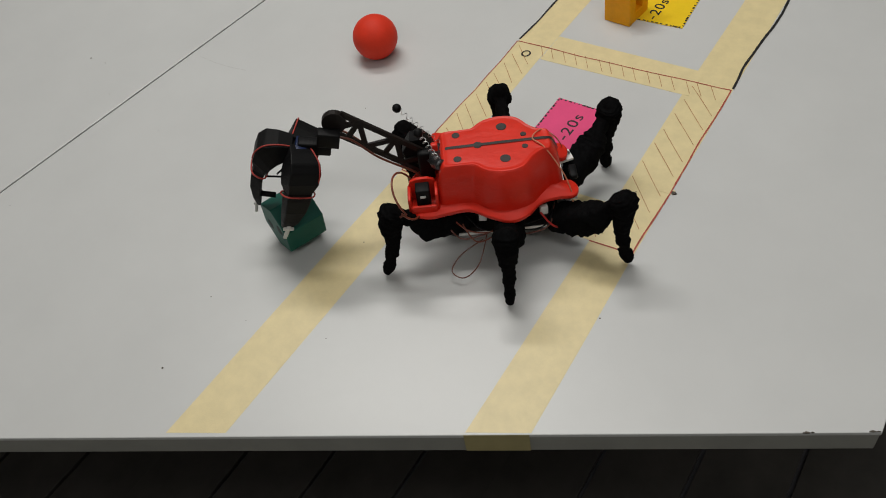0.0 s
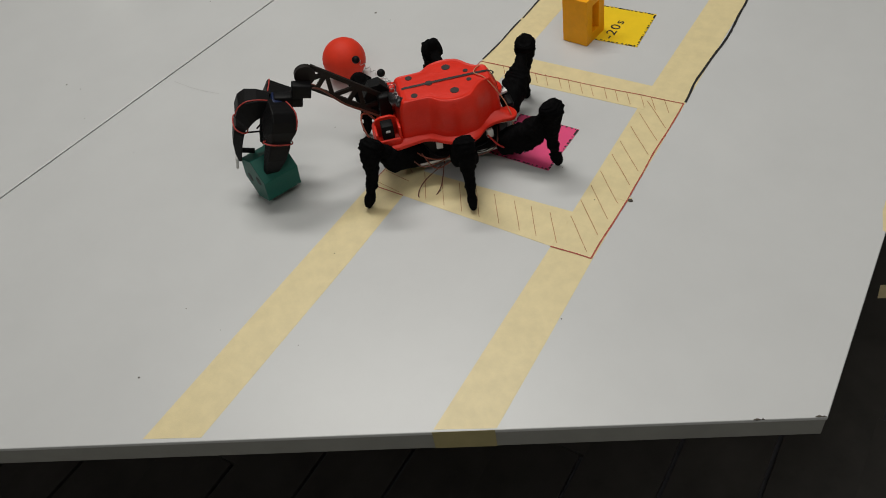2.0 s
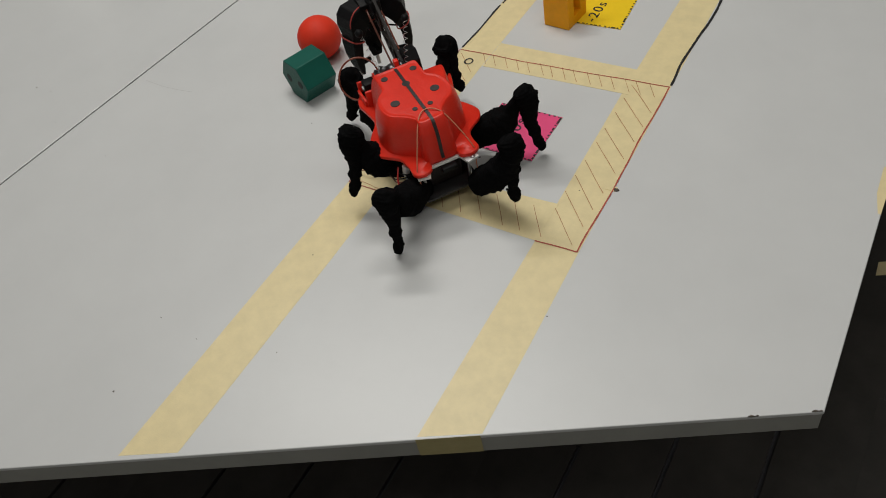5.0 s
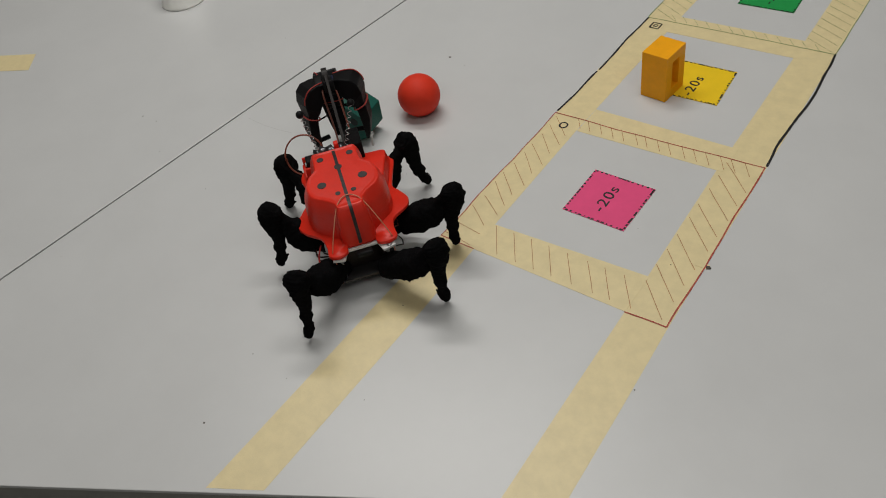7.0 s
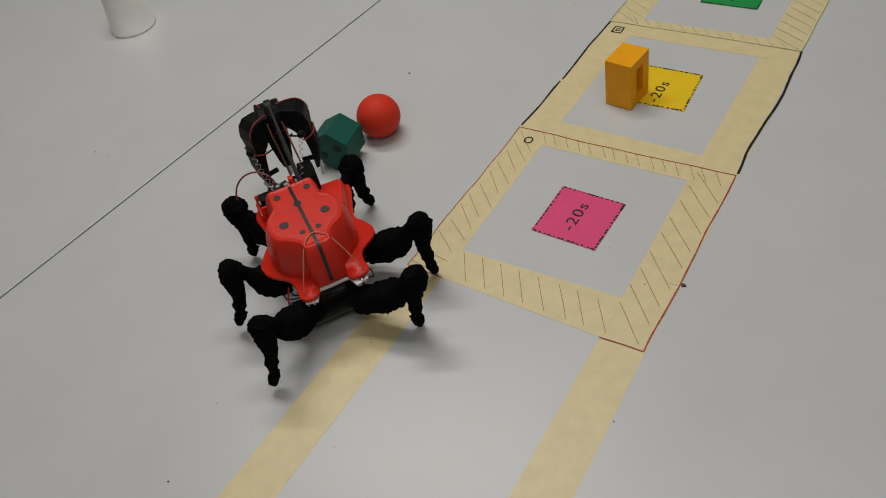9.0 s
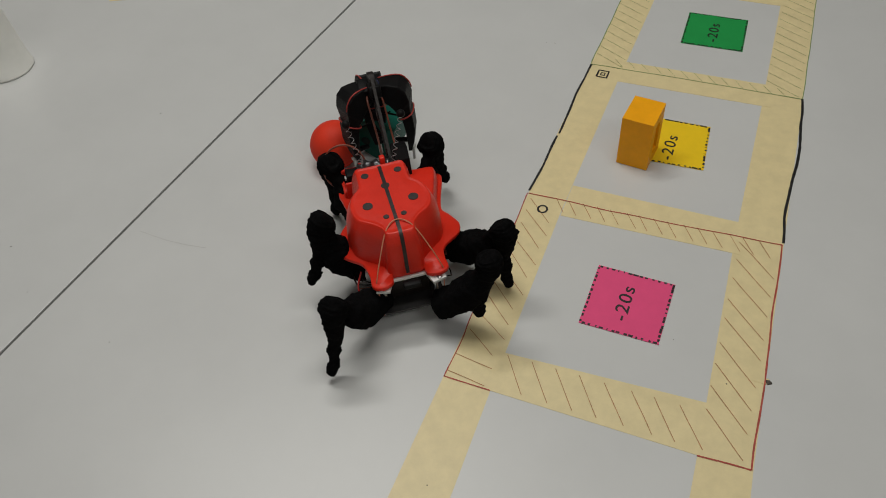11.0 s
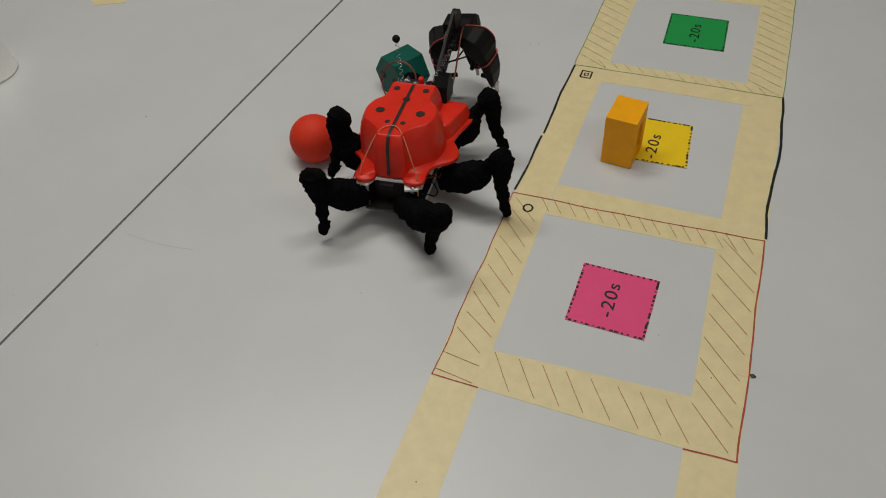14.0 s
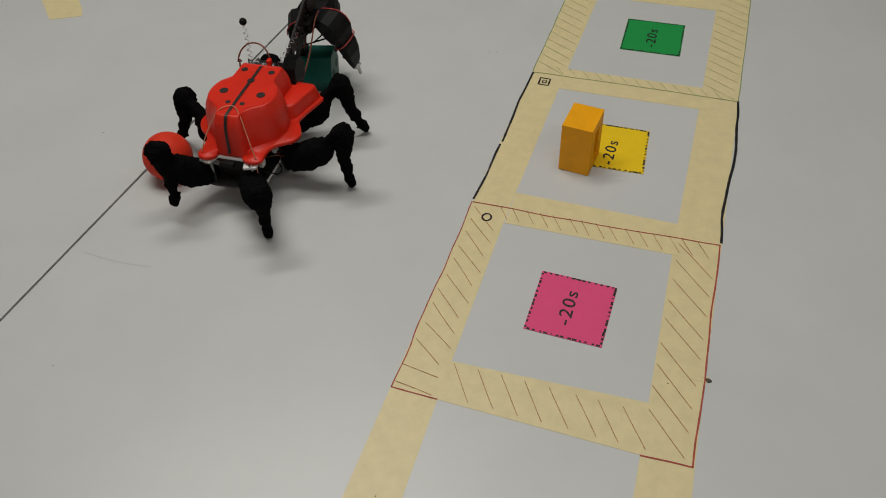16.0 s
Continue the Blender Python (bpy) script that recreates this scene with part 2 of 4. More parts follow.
def room():
    tagged(link("floor", box((7.0, 7.0, 0.10), pose(-0.3, 0.4, FLOOR_Z - 0.062)), GAP, smooth=False), "dark plank floor under the tables", "floor", kind="structure")
    tagged(link("ceiling", box((7.0, 7.0, 0.1), pose(-0.3, 0.4, 2.05)), WALL_PAINT, smooth=False), "plain white ceiling", "ceiling", kind="structure")
    for name, size, at in (("wall_north", (7.0, 0.1, 2.85), (-0.3, 3.95, 0.62)), ("wall_south", (7.0, 0.1, 2.85), (-0.3, -3.15, 0.62)),
                           ("wall_east", (0.1, 7.0, 2.85), (3.25, 0.4, 0.62)), ("wall_west", (0.1, 7.0, 2.85), (-3.85, 0.4, 0.62))):
        tagged(link(name, box(size, pose(*at)), WALL_PAINT, smooth=False), "plain pale painted wall", "wall", kind="structure")


SEAM = ((-0.4460, -0.70), (-0.2945, 1.35))


def tables():
    right = thing("table", "white laminate table with a grey edge band and a slanted end", "table", group="tables pushed together")
    top = [(0.509, -0.079), (0.474, 1.35), (SEAM[1][0] + 0.0016, SEAM[1][1]), (SEAM[0][0] + 0.00632 + 0.0016, -0.6145)]
    part("tabletop", slab(top, -0.0045, 0.0, 0.0008), LAMINATE, right, "white laminate tabletop", smooth=False)
    c = Vector((0.0, 0.3))
    inner = [tuple(c + (Vector(p) - c) * 0.9985) for p in top]
    part("edge_band", slab(inner, -0.0275, -0.0047, 0.0012), EDGE_BAND, right, "grey worn edge band", smooth=False)
    left = thing("table", "white laminate table standing edge to edge with its neighbour", "table", group="tables pushed together")
    top2 = [(SEAM[0][0] - 0.0016, -0.70), (SEAM[1][0] - 0.0016, 1.35), (-1.75, 1.35), (-1.75, -0.70)]
    part("tabletop", slab(top2, -0.0045, -0.0003, 0.0008), LAMINATE, left, "white laminate tabletop", smooth=False)
    c = Vector((-1.0, 0.3))
    part("edge_band", slab([tuple(c + (Vector(p) - c) * 0.9985) for p in top2], -0.0275, -0.0047, 0.0012), EDGE_BAND, left, "grey edge band", smooth=False)
    for owner, feet in ((right, ((0.36, 0.75), (0.36, 1.25), (-0.24, 1.25), (-0.26, 0.50))), (left, ((-0.60, 0.30), (-0.40, 1.25), (-1.65, 1.25), (-1.65, -0.60)))):
        for x, y in feet:
            part("leg", box((0.04, 0.04, 0.7015), pose(x, y, -0.3788), 0.003), LEG_STEEL, owner)
    # chips at the near corner and along the edge
    for x, y, s in ((0.4611, -0.1056, 0.0035), (0.5030, -0.0815, 0.0040), (0.4650, -0.1033, 0.0018), (0.5065, -0.0795, 0.0025)):
        bm = bmesh.new()
        add_tube(bm, [(x - s * 0.87, y - s * 0.49, -0.0006), (x, y, 0.0003), (x + s * 0.87, y + s * 0.49, -0.0006)], [0.0002, 0.0008, 0.0002], 6, lump=0.9, freq=1400)
        part("chip", bm, SPECK, right, "brown chipped spot of the table edge")


def flat_tape(outline, z, label, thick=0.00015):
    ob = tagged(link("masking_tape", slab(outline, z - 0.0003, z + thick * 0.3), TAPE, smooth=False), label, "tape", group="masking tape strips")
    return ob


def ragged(a, b, width_a, width_b, n=26, seed=0.0, amp=0.0006):
    """A strip between two points of its left edge, with slightly uneven sides."""
    out_l, out_r = [], []
    for i in range(n + 1):
        u = i / n
        x, y, w = a[0] + (b[0] - a[0]) * u, a[1] + (b[1] - a[1]) * u, width_a + (width_b - width_a) * u
        out_l.append((x + amp * noise.noise(Vector((y * 30, seed, 0))), y))
        out_r.append((x + w + amp * noise.noise(Vector((y * 30, seed + 9, 0))), y))
    return out_l + out_r[::-1]


def lane():
    """The taped lane with its three fields and pen lines."""
    z = 0.0001
    left = [(0.0020, -0.3605), (0.0005, -0.16), (0.0, 0.0), (0.0, 0.252), (0.003, 0.504), (0.0042, 0.80)]
    left_in = [(0.0492, 0.80 - 0.0), (0.0458, 0.60), (0.0430, 0.45), (0.0410, 0.23), (0.0445, 0.0), (0.0475, -0.10), (0.0496, -0.3345)]
    strip_l = flat_tape(left + left_in, z, "long strip of pale yellow masking tape on the table")
    right_in = [(0.2295, -0.2340), (0.2265, -0.10), (0.2245, 0.0), (0.2175, 0.24), (0.2150, 0.48), (0.2090, 0.80)]
    right = [(0.2540, 0.80), (0.2590, 0.51), (0.2640, 0.26), (0.2690, 0.0), (0.2735, -0.11), (0.2768, -0.2085)]
    strip_r = flat_tape(right_in + right, z, "long strip of pale yellow masking tape folded over the table edge")
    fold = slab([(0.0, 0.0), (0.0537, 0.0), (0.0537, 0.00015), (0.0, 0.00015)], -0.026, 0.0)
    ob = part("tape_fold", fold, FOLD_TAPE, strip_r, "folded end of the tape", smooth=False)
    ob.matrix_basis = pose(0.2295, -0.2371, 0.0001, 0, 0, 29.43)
    crosses = []
    for y0, y1, w0, w1, note in ((-0.0005, -0.0020, 0.0430, 0.0530, "red"), (0.2300, 0.2345, 0.0490, 0.0455, "red"),
                                 (0.4790, 0.4840, 0.0435, 0.0440, "green"), (0.7080, 0.7140, 0.0450, 0.0450, "green")):
        a, b = 0.0420, 0.2190
        out = [(a, y0), (b + 0.006, y1), (b + 0.006, y1 + w1), (a, y0 + w0)]
        crosses.append(flat_tape(out, z + 0.0002, f"short cross strip of masking tape with {note} pen lines"))
    ink = z + 0.00045
    # red field outline
    strokes("pen_line", [[(0.0005, 0.0), (0.0016, 0.05), (-0.0004, 0.10), (0.0010, 0.15), (-0.0002, 0.20), (0.0, 0.252)]], 0.0010, ink, RED_LINE, strip_l, 0.0016, "red pen outline")
    strokes("pen_line", [[(0.0, 0.0), (0.0445, -0.0005)]], 0.0012, ink, RED_LINE, strip_l, 0.0006, "red pen outline", 5)
    strokes("pen_line", [[(0.2243, -0.0025), (0.2673, -0.0010)], [(0.2673, -0.0010), (0.2668, 0.09), (0.2640, 0.17), (0.2622, 0.2613)]], 0.0016, ink, RED_LINE, strip_r, 0.0016, "red pen outline", 8)
    strokes("pen_line", [[(0.0, 0.2523), (0.09, 0.2535), (0.18, 0.257), (0.2628, 0.2613)]], 0.0012, ink + 0.0001, RED_LINE, crosses[1], 0.0012, "red pen line", 11)
    # hatching
    rng = random.Random(4)
    for k in range(12):
        y = 0.004 + k * 0.0205 + rng.uniform(-0.002, 0.002)
        strokes("hatch_line", [[(0.0035 + rng.uniform(0, 0.003), y + 0.017 - 0.004 * (k < 4)), (0.0355 + rng.uniform(-0.002, 0.004), y - 0.013 + 0.004 * (k < 4))]] if k > 1 else [[(0.001, y + 0.004), (0.038, y - 0.001)]], 0.00062, ink, RED_INK, strip_l, 0.0008, seed=k)
    for k in range(9):
        y = 0.022 + k * 0.0262 + rng.uniform(-0.003, 0.003)
        strokes("hatch_line", [[(0.2240 - 0.0002 * k, y + 0.020), (0.2600, y - 0.019)]], 0.00062, ink, RED_INK, strip_r, 0.0010, seed=k + 20)
    for k in range(8):
        x = 0.047 + k * 0.0225 + rng.uniform(-0.002, 0.002)
        strokes("hatch_line", [[(x, 0.041), (x + 0.025, 0.004)]], 0.00062, ink + 0.0001, RED_INK, crosses[0], 0.0010, seed=k + 40)
    for k in range(15):
        x = 0.030 + k * 0.0150 + rng.uniform(-0.002, 0.002)
        strokes("hatch_line", [[(x, 0.2525 + x * 0.03), (x + 0.013, 0.234 + x * 0.02)]], 0.00062, ink + 0.0001, RED_INK, crosses[1], 0.0008, seed=k + 60)
    # black field outline
    strokes("pen_line", [[(0.0, 0.2560), (0.0015, 0.30), (0.0026, 0.3545)], [(0.0030, 0.3590), (0.0022, 0.44), (0.0035, 0.504)]], 0.0025, ink, BLACK_INK, strip_l, 0.0012, "black marker outline", 2)
    strokes("pen_line", [[(0.2630, 0.2640), (0.2605, 0.30), (0.2612, 0.345), (0.2635, 0.385), (0.2642, 0.42), (0.2618, 0.455), (0.2610, 0.483), (0.2583, 0.512)]], 0.0029, ink, BLACK_INK, strip_r, 0.0014, "black marker outline", 3)
    # green field lines
    strokes("pen_line", [[(0.003, 0.504), (0.12, 0.5085), (0.2581, 0.5107)]], 0.0009, ink + 0.0001, GREEN_INK, crosses[2], 0.001, "green pen line", 6)
    strokes("pen_line", [[(0.003, 0.506), (0.0045, 0.79)]], 0.0009, ink, GREEN_INK, strip_l, 0.001, "green pen outline", 16)
    strokes("pen_line", [[(0.2583, 0.512), (0.2560, 0.65), (0.2530, 0.79)]], 0.0009, ink, GREEN_INK, strip_r, 0.001, "green pen outline", 17)
    for k in range(14):
        y = 0.530 + k * 0.018
        strokes("hatch_line", [[(0.004, y), (0.043, y - 0.022)]], 0.0004, ink, GREEN_INK, strip_l, 0.0008, seed=k + 90)
        strokes("hatch_line", [[(0.214, y + 0.006), (0.254, y - 0.016)]], 0.0004, ink, GREEN_INK, strip_r, 0.0008, seed=k + 110)
    for k in range(13):
        x = 0.03 + k * 0.0165
        strokes("hatch_line", [[(x, 0.524), (x + 0.012, 0.510)]], 0.0004, ink + 0.0001, GREEN_INK, crosses[2], 0.0006, seed=k + 130)
    # symbols
    ring = [(0.0215 + 0.0050 * math.cos(a), 0.2330 + 0.0056 * math.sin(a)) for a in [2 * math.pi * i / 18 for i in range(19)]]
    strokes("ring_mark", [ring], 0.0019, ink, BLACK_INK, strip_l, 0.0004, "black marker ring")
    for r, w in ((0.0064, 0.0021), (0.0024, 0.0017)):
        sq = [(0.0225 + sx * r, 0.4880 + sy * r * 1.1) for sx, sy in ((-1, -1), (1, -1), (1, 1), (-1, 1), (-1, -1))]
        strokes("square_mark", [sq], w, ink, BLACK_INK, strip_l, 0.0004, "black marker square", r * 900)
    bm = bmesh.new()
    add_tube(bm, [(0.2670, 0.0905, 0.0005), (0.2700, 0.0900, 0.0008), (0.2728, 0.0895, 0.0005)], [0.0015, 0.0030, 0.0012], 9, lump=0.8, freq=700)
    for v in bm.verts:
        v.co.z = 0.0003 + (v.co.z - 0.0005) * 0.12
    tagged(link("smudge", bm, SPECK), "small grey smudge beside the tape", "smudge")
    flat = ragged((0.2560, 0.0870), (0.2560, 0.0935), 0.014, 0.014, 4)
    flat_tape(flat, z + 0.0003, "tiny scrap of masking tape at the pen line")


def note(corners, mat, label, text_at, text_turn):
    """A square paper note: corners far left, far right, near right, near left."""
    z = 0.0005
    paper = tagged(link("paper_note", slab([c for c in corners], z, z + 0.0002), mat, smooth=False), label, "paper note", group="paper notes on the lane")
    cx, cy = sum(c[0] for c in corners) / 4, sum(c[1] for c in corners) / 4
    lines, dash = [], random.Random(int(cx * 1000 + cy * 1000))
    for (x0, y0), (x1, y1) in zip(corners, corners[1:] + corners[:1]):
        pull = 0.968
        ax, ay, bx, by = cx + (x0 - cx) * pull, cy + (y0 - cy) * pull, cx + (x1 - cx) * pull, cy + (y1 - cy) * pull
        n = 13
        for k in range(n):
            u, v = (k + 0.12) / n, (k + 0.72) / n
            u, v = u + dash.uniform(-0.018, 0.018), v + dash.uniform(-0.022, 0.018)
            lines.append([(ax + (bx - ax) * u, ay + (by - ay) * u), (ax + (bx - ax) * v, ay + (by - ay) * v)])
    strokes("dashed_border", lines, 0.0021, z + 0.0003, BLACK_INK, paper, 0.0005, "black dashed pen border", cx * 100)
    writing("writing", "-20s", 0.0215, pose(*text_at, z + 0.0003, 0, 0, text_turn) @ Matrix.Diagonal((1.06, 0.84, 1, 1)), BLACK_INK, paper)
    return paper


def paper_notes():
    note([(0.0973, 0.1749), (0.1730, 0.1738), (0.1722, 0.0976), (0.0972, 0.0986)], PINK, "pink square paper note with dashed border", (0.1325, 0.1350), 90)
    note([(0.0890, 0.4230), (0.1650, 0.4249), (0.1700, 0.3477), (0.0935, 0.3440)], YELLOW, "yellow square paper note under an orange block", (0.1280, 0.3740), 90)
    note([(0.0985, 0.6610), (0.1750, 0.6640), (0.1780, 0.5886), (0.1005, 0.5852)], GREEN, "green square paper note with dashed border", (0.1370, 0.6210), 92)


def orange_block():
    """A standing block with a tall slot through its side."""
    m = pose(0.0963, 0.3505, 0.0007, 0, 0, -5.5)
    ob = thing("slotted_block", "orange plastic block with a tall slot, standing on a note", "block", m)
    w, d, h, s0, s1, f = 0.0345, 0.0430, 0.0618, 0.012, 0.050, 0.0135
    bm = bmesh.new()
    # the slot runs through the width, so that the block is four walls
    add_box(bm, (w, f, h), pose(0, -d / 2 + f / 2, h / 2))
    add_box(bm, (w, f, h), pose(0, d / 2 - f / 2, h / 2))
    add_box(bm, (w, d - 2 * f + 0.0002, s0), pose(0, 0, s0 / 2))
    add_box(bm, (w, d - 2 * f + 0.0002, h - s1), pose(0, 0, (h + s1) / 2))
    bmesh.ops.remove_doubles(bm, verts=bm.verts, dist=0.00015)
    part("body", bm, ORANGE, ob, smooth=False)
    part("slot_wall", box((0.003, d - 2 * f + 0.0004, s1 - s0 + 0.0004), pose(-0.004, 0, (s0 + s1) / 2)), ORANGE, ob, smooth=False)


BALL_R = 0.0275


def red_ball():
    bm = bmesh.new()
    bmesh.ops.create_uvsphere(bm, u_segments=48, v_segments=32, radius=BALL_R)
    for v in bm.verts:
        v.co *= 1 + 0.004 * noise.noise(v.co * 60)
        if v.co.z < -BALL_R * 0.985:
            v.co.z = -BALL_R * 0.985
    ball = tagged(link("ball", bm, BALL_RED), "matt red printed plastic ball rolling on the table", "ball")
    return ball


def teal_block():
    """A six-sided prism lying on one side; its round end holes and face slot are dark shade shapes."""
    ob = thing("hexagonal_block", "dark teal plastic six-sided block with round holes", "block")
    r, half = 0.0284, 0.0210
    bm = bmesh.new()
    outline = [Vector((0, r * math.cos(math.radians(60 * k)), r * math.sin(math.radians(60 * k)))) for k in range(6)]
    ends = []
    for sx in (-1, 1):
        ends.append([bm.verts.new(p + Vector((sx * half, 0, 0))) for p in outline])
    for k in range(6):
        bm.faces.new((ends[0][k], ends[0][(k + 1) % 6], ends[1][(k + 1) % 6], ends[1][k]))
    bm.faces.new(ends[0][::-1])
    bm.faces.new(ends[1])
    bmesh.ops.recalc_face_normals(bm, faces=bm.faces)
    bmesh.ops.bevel(bm, geom=list(bm.edges), offset=0.0008, segments=2, affect="EDGES", profile=0.5)
    part("body", bm, TEAL, ob, smooth=False)
    for sx in (-1, 1):
        for y in (-0.0115, 0.0125):
            # no bore: a dark disc carries the shade of the hole
            bm = bmesh.new()
            add_tube(bm, [(sx * (half - 0.0002), y + 0.0050 * math.cos(a), 0.001 + 0.0050 * math.sin(a)) for a in [2 * math.pi * i / 18 for i in range(19)]], 0.0005, 6)
            add_cyl(bm, 0.0047, 0.0010, pose(sx * (half - 0.0002), y, 0.001, 0, 90, 0))
            part("hole_shade", bm, HOLE_SHADE, ob, "dark disc standing for the shade in a round hole", smooth=False)
    # thin dark box in place of the shade in a slot
    part("slot", box((0.004, 0.0012, 0.016), pose(0.008, -r * 0.866, 0)), GAP, ob, "dark strip standing for the shade in a slot", smooth=False)
    return ob


def cup():
    """A cup standing upside down."""
    bm = bmesh.new()
    profile = [(0.0365, 0.0), (0.0372, 0.0012), (0.0365, 0.0030), (0.0352, 0.0036), (0.0270, 0.0800), (0.0262, 0.0830), (0.0240, 0.0838), (0.0225, 0.0815), (0.0, 0.0812)]
    rings = []
    for r, h in profile[:-1]:
        rings.append([bm.verts.new((r * math.cos(2 * math.pi * k / 40), r * math.sin(2 * math.pi * k / 40), h)) for k in range(40)])
    for a, b in zip(rings, rings[1:]):
        for k in range(40):
            bm.faces.new((a[k], a[(k + 1) % 40], b[(k + 1) % 40], b[k]))
    bm.faces.new(rings[-1])
    ob = tagged(link("cup", bm, CUP), "white plastic cup standing upside down on the table", "cup")
    ob.matrix_basis = pose(-0.7280, 0.2600, 0.0)


def small_scraps():
    flat_tape([(-0.835, 0.032), (-0.803, -0.004), (-0.92, -0.066), (-0.95, -0.03)], 0.0001, "scrap of masking tape on the far table")
    flat_tape([(-0.748, 0.492), (-0.696, 0.443), (-0.655, 0.464), (-0.668, 0.482), (-0.715, 0.53)], 0.0001, "scrap of masking tape on the far table")
    flat_tape([(0.4945, 0.1720), (0.5005, 0.1460), (0.5035, 0.1450), (0.5025, 0.21), (0.4930, 0.21)], 0.0001, "end of a masking tape strip at the table edge")
    scrap = slab([(-0.03, -0.02), (0.03, -0.012), (0.024, 0.02), (-0.02, 0.014)], 0, 0.0008)
    ob = tagged(link("paper_scrap", scrap, TAPE, smooth=False), "pale paper scrap lying on the floor", "scrap")
    ob.matrix_basis = pose(0.550, 0.765, FLOOR_Z + 0.0005, 0, 0, 20)
    bm = bmesh.new()
    add_ribbon(bm, [(-0.372, 0.0625), (-0.338, 0.0605), (-0.312, 0.0620), (-0.291, 0.0650)], 0.0006, 0.0002, 0.0008, 3)
    tagged(link("scratch", bm, SCRATCH, smooth=False), "faint curved scratch in the tabletop", "scratch")
    rng = random.Random(9)
    known = [(-0.2015, 0.3020, 0.0017), (-0.5190, -0.0030, 0.0010), (-0.0510, -0.3140, 0.0010)]
    for k in range(24):
        x, y, s = known[k] if k < len(known) else (rng.uniform(-0.6, 0.48), rng.uniform(-0.25, 0.6), rng.uniform(0.0004, 0.0008))
        if k >= len(known) and y < -0.30 + 0.55 * (x - 0.1) + 0.06:
            continue
        bm = bmesh.new()
        add_cyl(bm, s, 0.0002, pose(x, y, 0.0002), n=7)
        tagged(link("speck", bm, SPECK, smooth=False), "tiny dark speck on the tabletop", "speck", group="specks on the table")


# ---- the walking robot ----
def mirror(half):
    """A closed outline from its left half, front to back."""
    return half + [(x, -y) for x, y in half[::-1] if abs(y) > 1e-6]


TOP = mirror([(0.0540, 0.0), (0.0540, 0.0130), (0.0535, 0.0235), (0.0400, 0.0245), (0.0280, 0.0250), (0.0235, 0.0270), (0.0140, 0.0348), (-0.0020, 0.0385), (-0.0180, 0.0345), (-0.0285, 0.0220), (-0.0370, 0.0150), (-0.0450, 0.0125), (-0.0460, 0.0)])
LOW = mirror([(0.0590, 0.0), (0.0590, 0.0150), (0.0585, 0.0285), (0.0430, 0.0295), (0.0305, 0.0300), (0.0258, 0.0322), (0.0150, 0.0408), (-0.0020, 0.0450), (-0.0215, 0.0405), (-0.0345, 0.0270), (-0.0430, 0.0185), (-0.0520, 0.0155), (-0.0535, 0.0)])
DECK = ([(0.0880, -0.0050), (0.0880, 0.0220), (0.0840, 0.0360), (0.0700, 0.0420), (0.0560, 0.0400), (0.0340, 0.0380), (0.0160, 0.0490), (-0.0020, 0.0575), (-0.0180, 0.0520), (-0.0320, 0.0380), (-0.0480, 0.0340), (-0.0620, 0.0340), (-0.0670, 0.0250), (-0.0620, 0.0150), (-0.0500, 0.0120)]
        + [(-0.0500, -0.0130), (-0.0610, -0.0170), (-0.0640, -0.0280), (-0.0590, -0.0370), (-0.0450, -0.0370), (-0.0320, -0.0410), (-0.0200, -0.0570), (-0.0080, -0.0615), (0.0060, -0.0560), (0.0160, -0.0505), (0.0300, -0.0530), (0.0450, -0.0575), (0.0600, -0.0620), (0.0675, -0.0615), (0.0700, -0.0540), (0.0700, -0.0300), (0.0800, -0.0180)])


def loft(levels):
    """Closed rings of equal count joined from low to high and capped."""
    bm = bmesh.new()
    rings = [[bm.verts.new(p) for p in ring] for ring in levels]
    n = len(rings[0])
    for a, b in zip(rings, rings[1:]):
        for k in range(n):
            bm.faces.new((a[k], a[(k + 1) % n], b[(k + 1) % n], b[k]))
    bm.faces.new(rings[-1])
    bm.faces.new(rings[0][::-1])
    bmesh.ops.recalc_face_normals(bm, faces=bm.faces)
    return bm


def shell_rings():
    top, low = catmull([(x, y, 0) for x, y in TOP], 5), catmull([(x, y, 0) for x, y in LOW], 5)
    levels = []
    for z, mix, pull in ((0.0600, 1.20, 1.0), (0.0625, 1.05, 1.0), (0.0660, 0.97, 1.0), (0.0720, 0.92, 1.0), (0.0800, 0.84, 1.0), (0.0880, 0.70, 1.0), (0.0940, 0.50, 1.0), (0.0980, 0.28, 1.0),
                         (0.1010, 0.04, 1.0), (0.1034, 0.0, 0.982), (0.1047, 0.0, 0.955), (0.1052, 0.0, 0.935), (0.1047, 0.0, 0.918), (0.1050, 0.0, 0.84), (0.1050, 0.0, 0.55)):
        ring = []
        for a, b in zip(top, low):
            p = (a * (1 - mix) + b * mix) * pull
            p.z = z
            if pull < 1:
                p.x += 0.004 * (1 - pull)
            ring.append(p)
        levels.append(ring)
    return levels


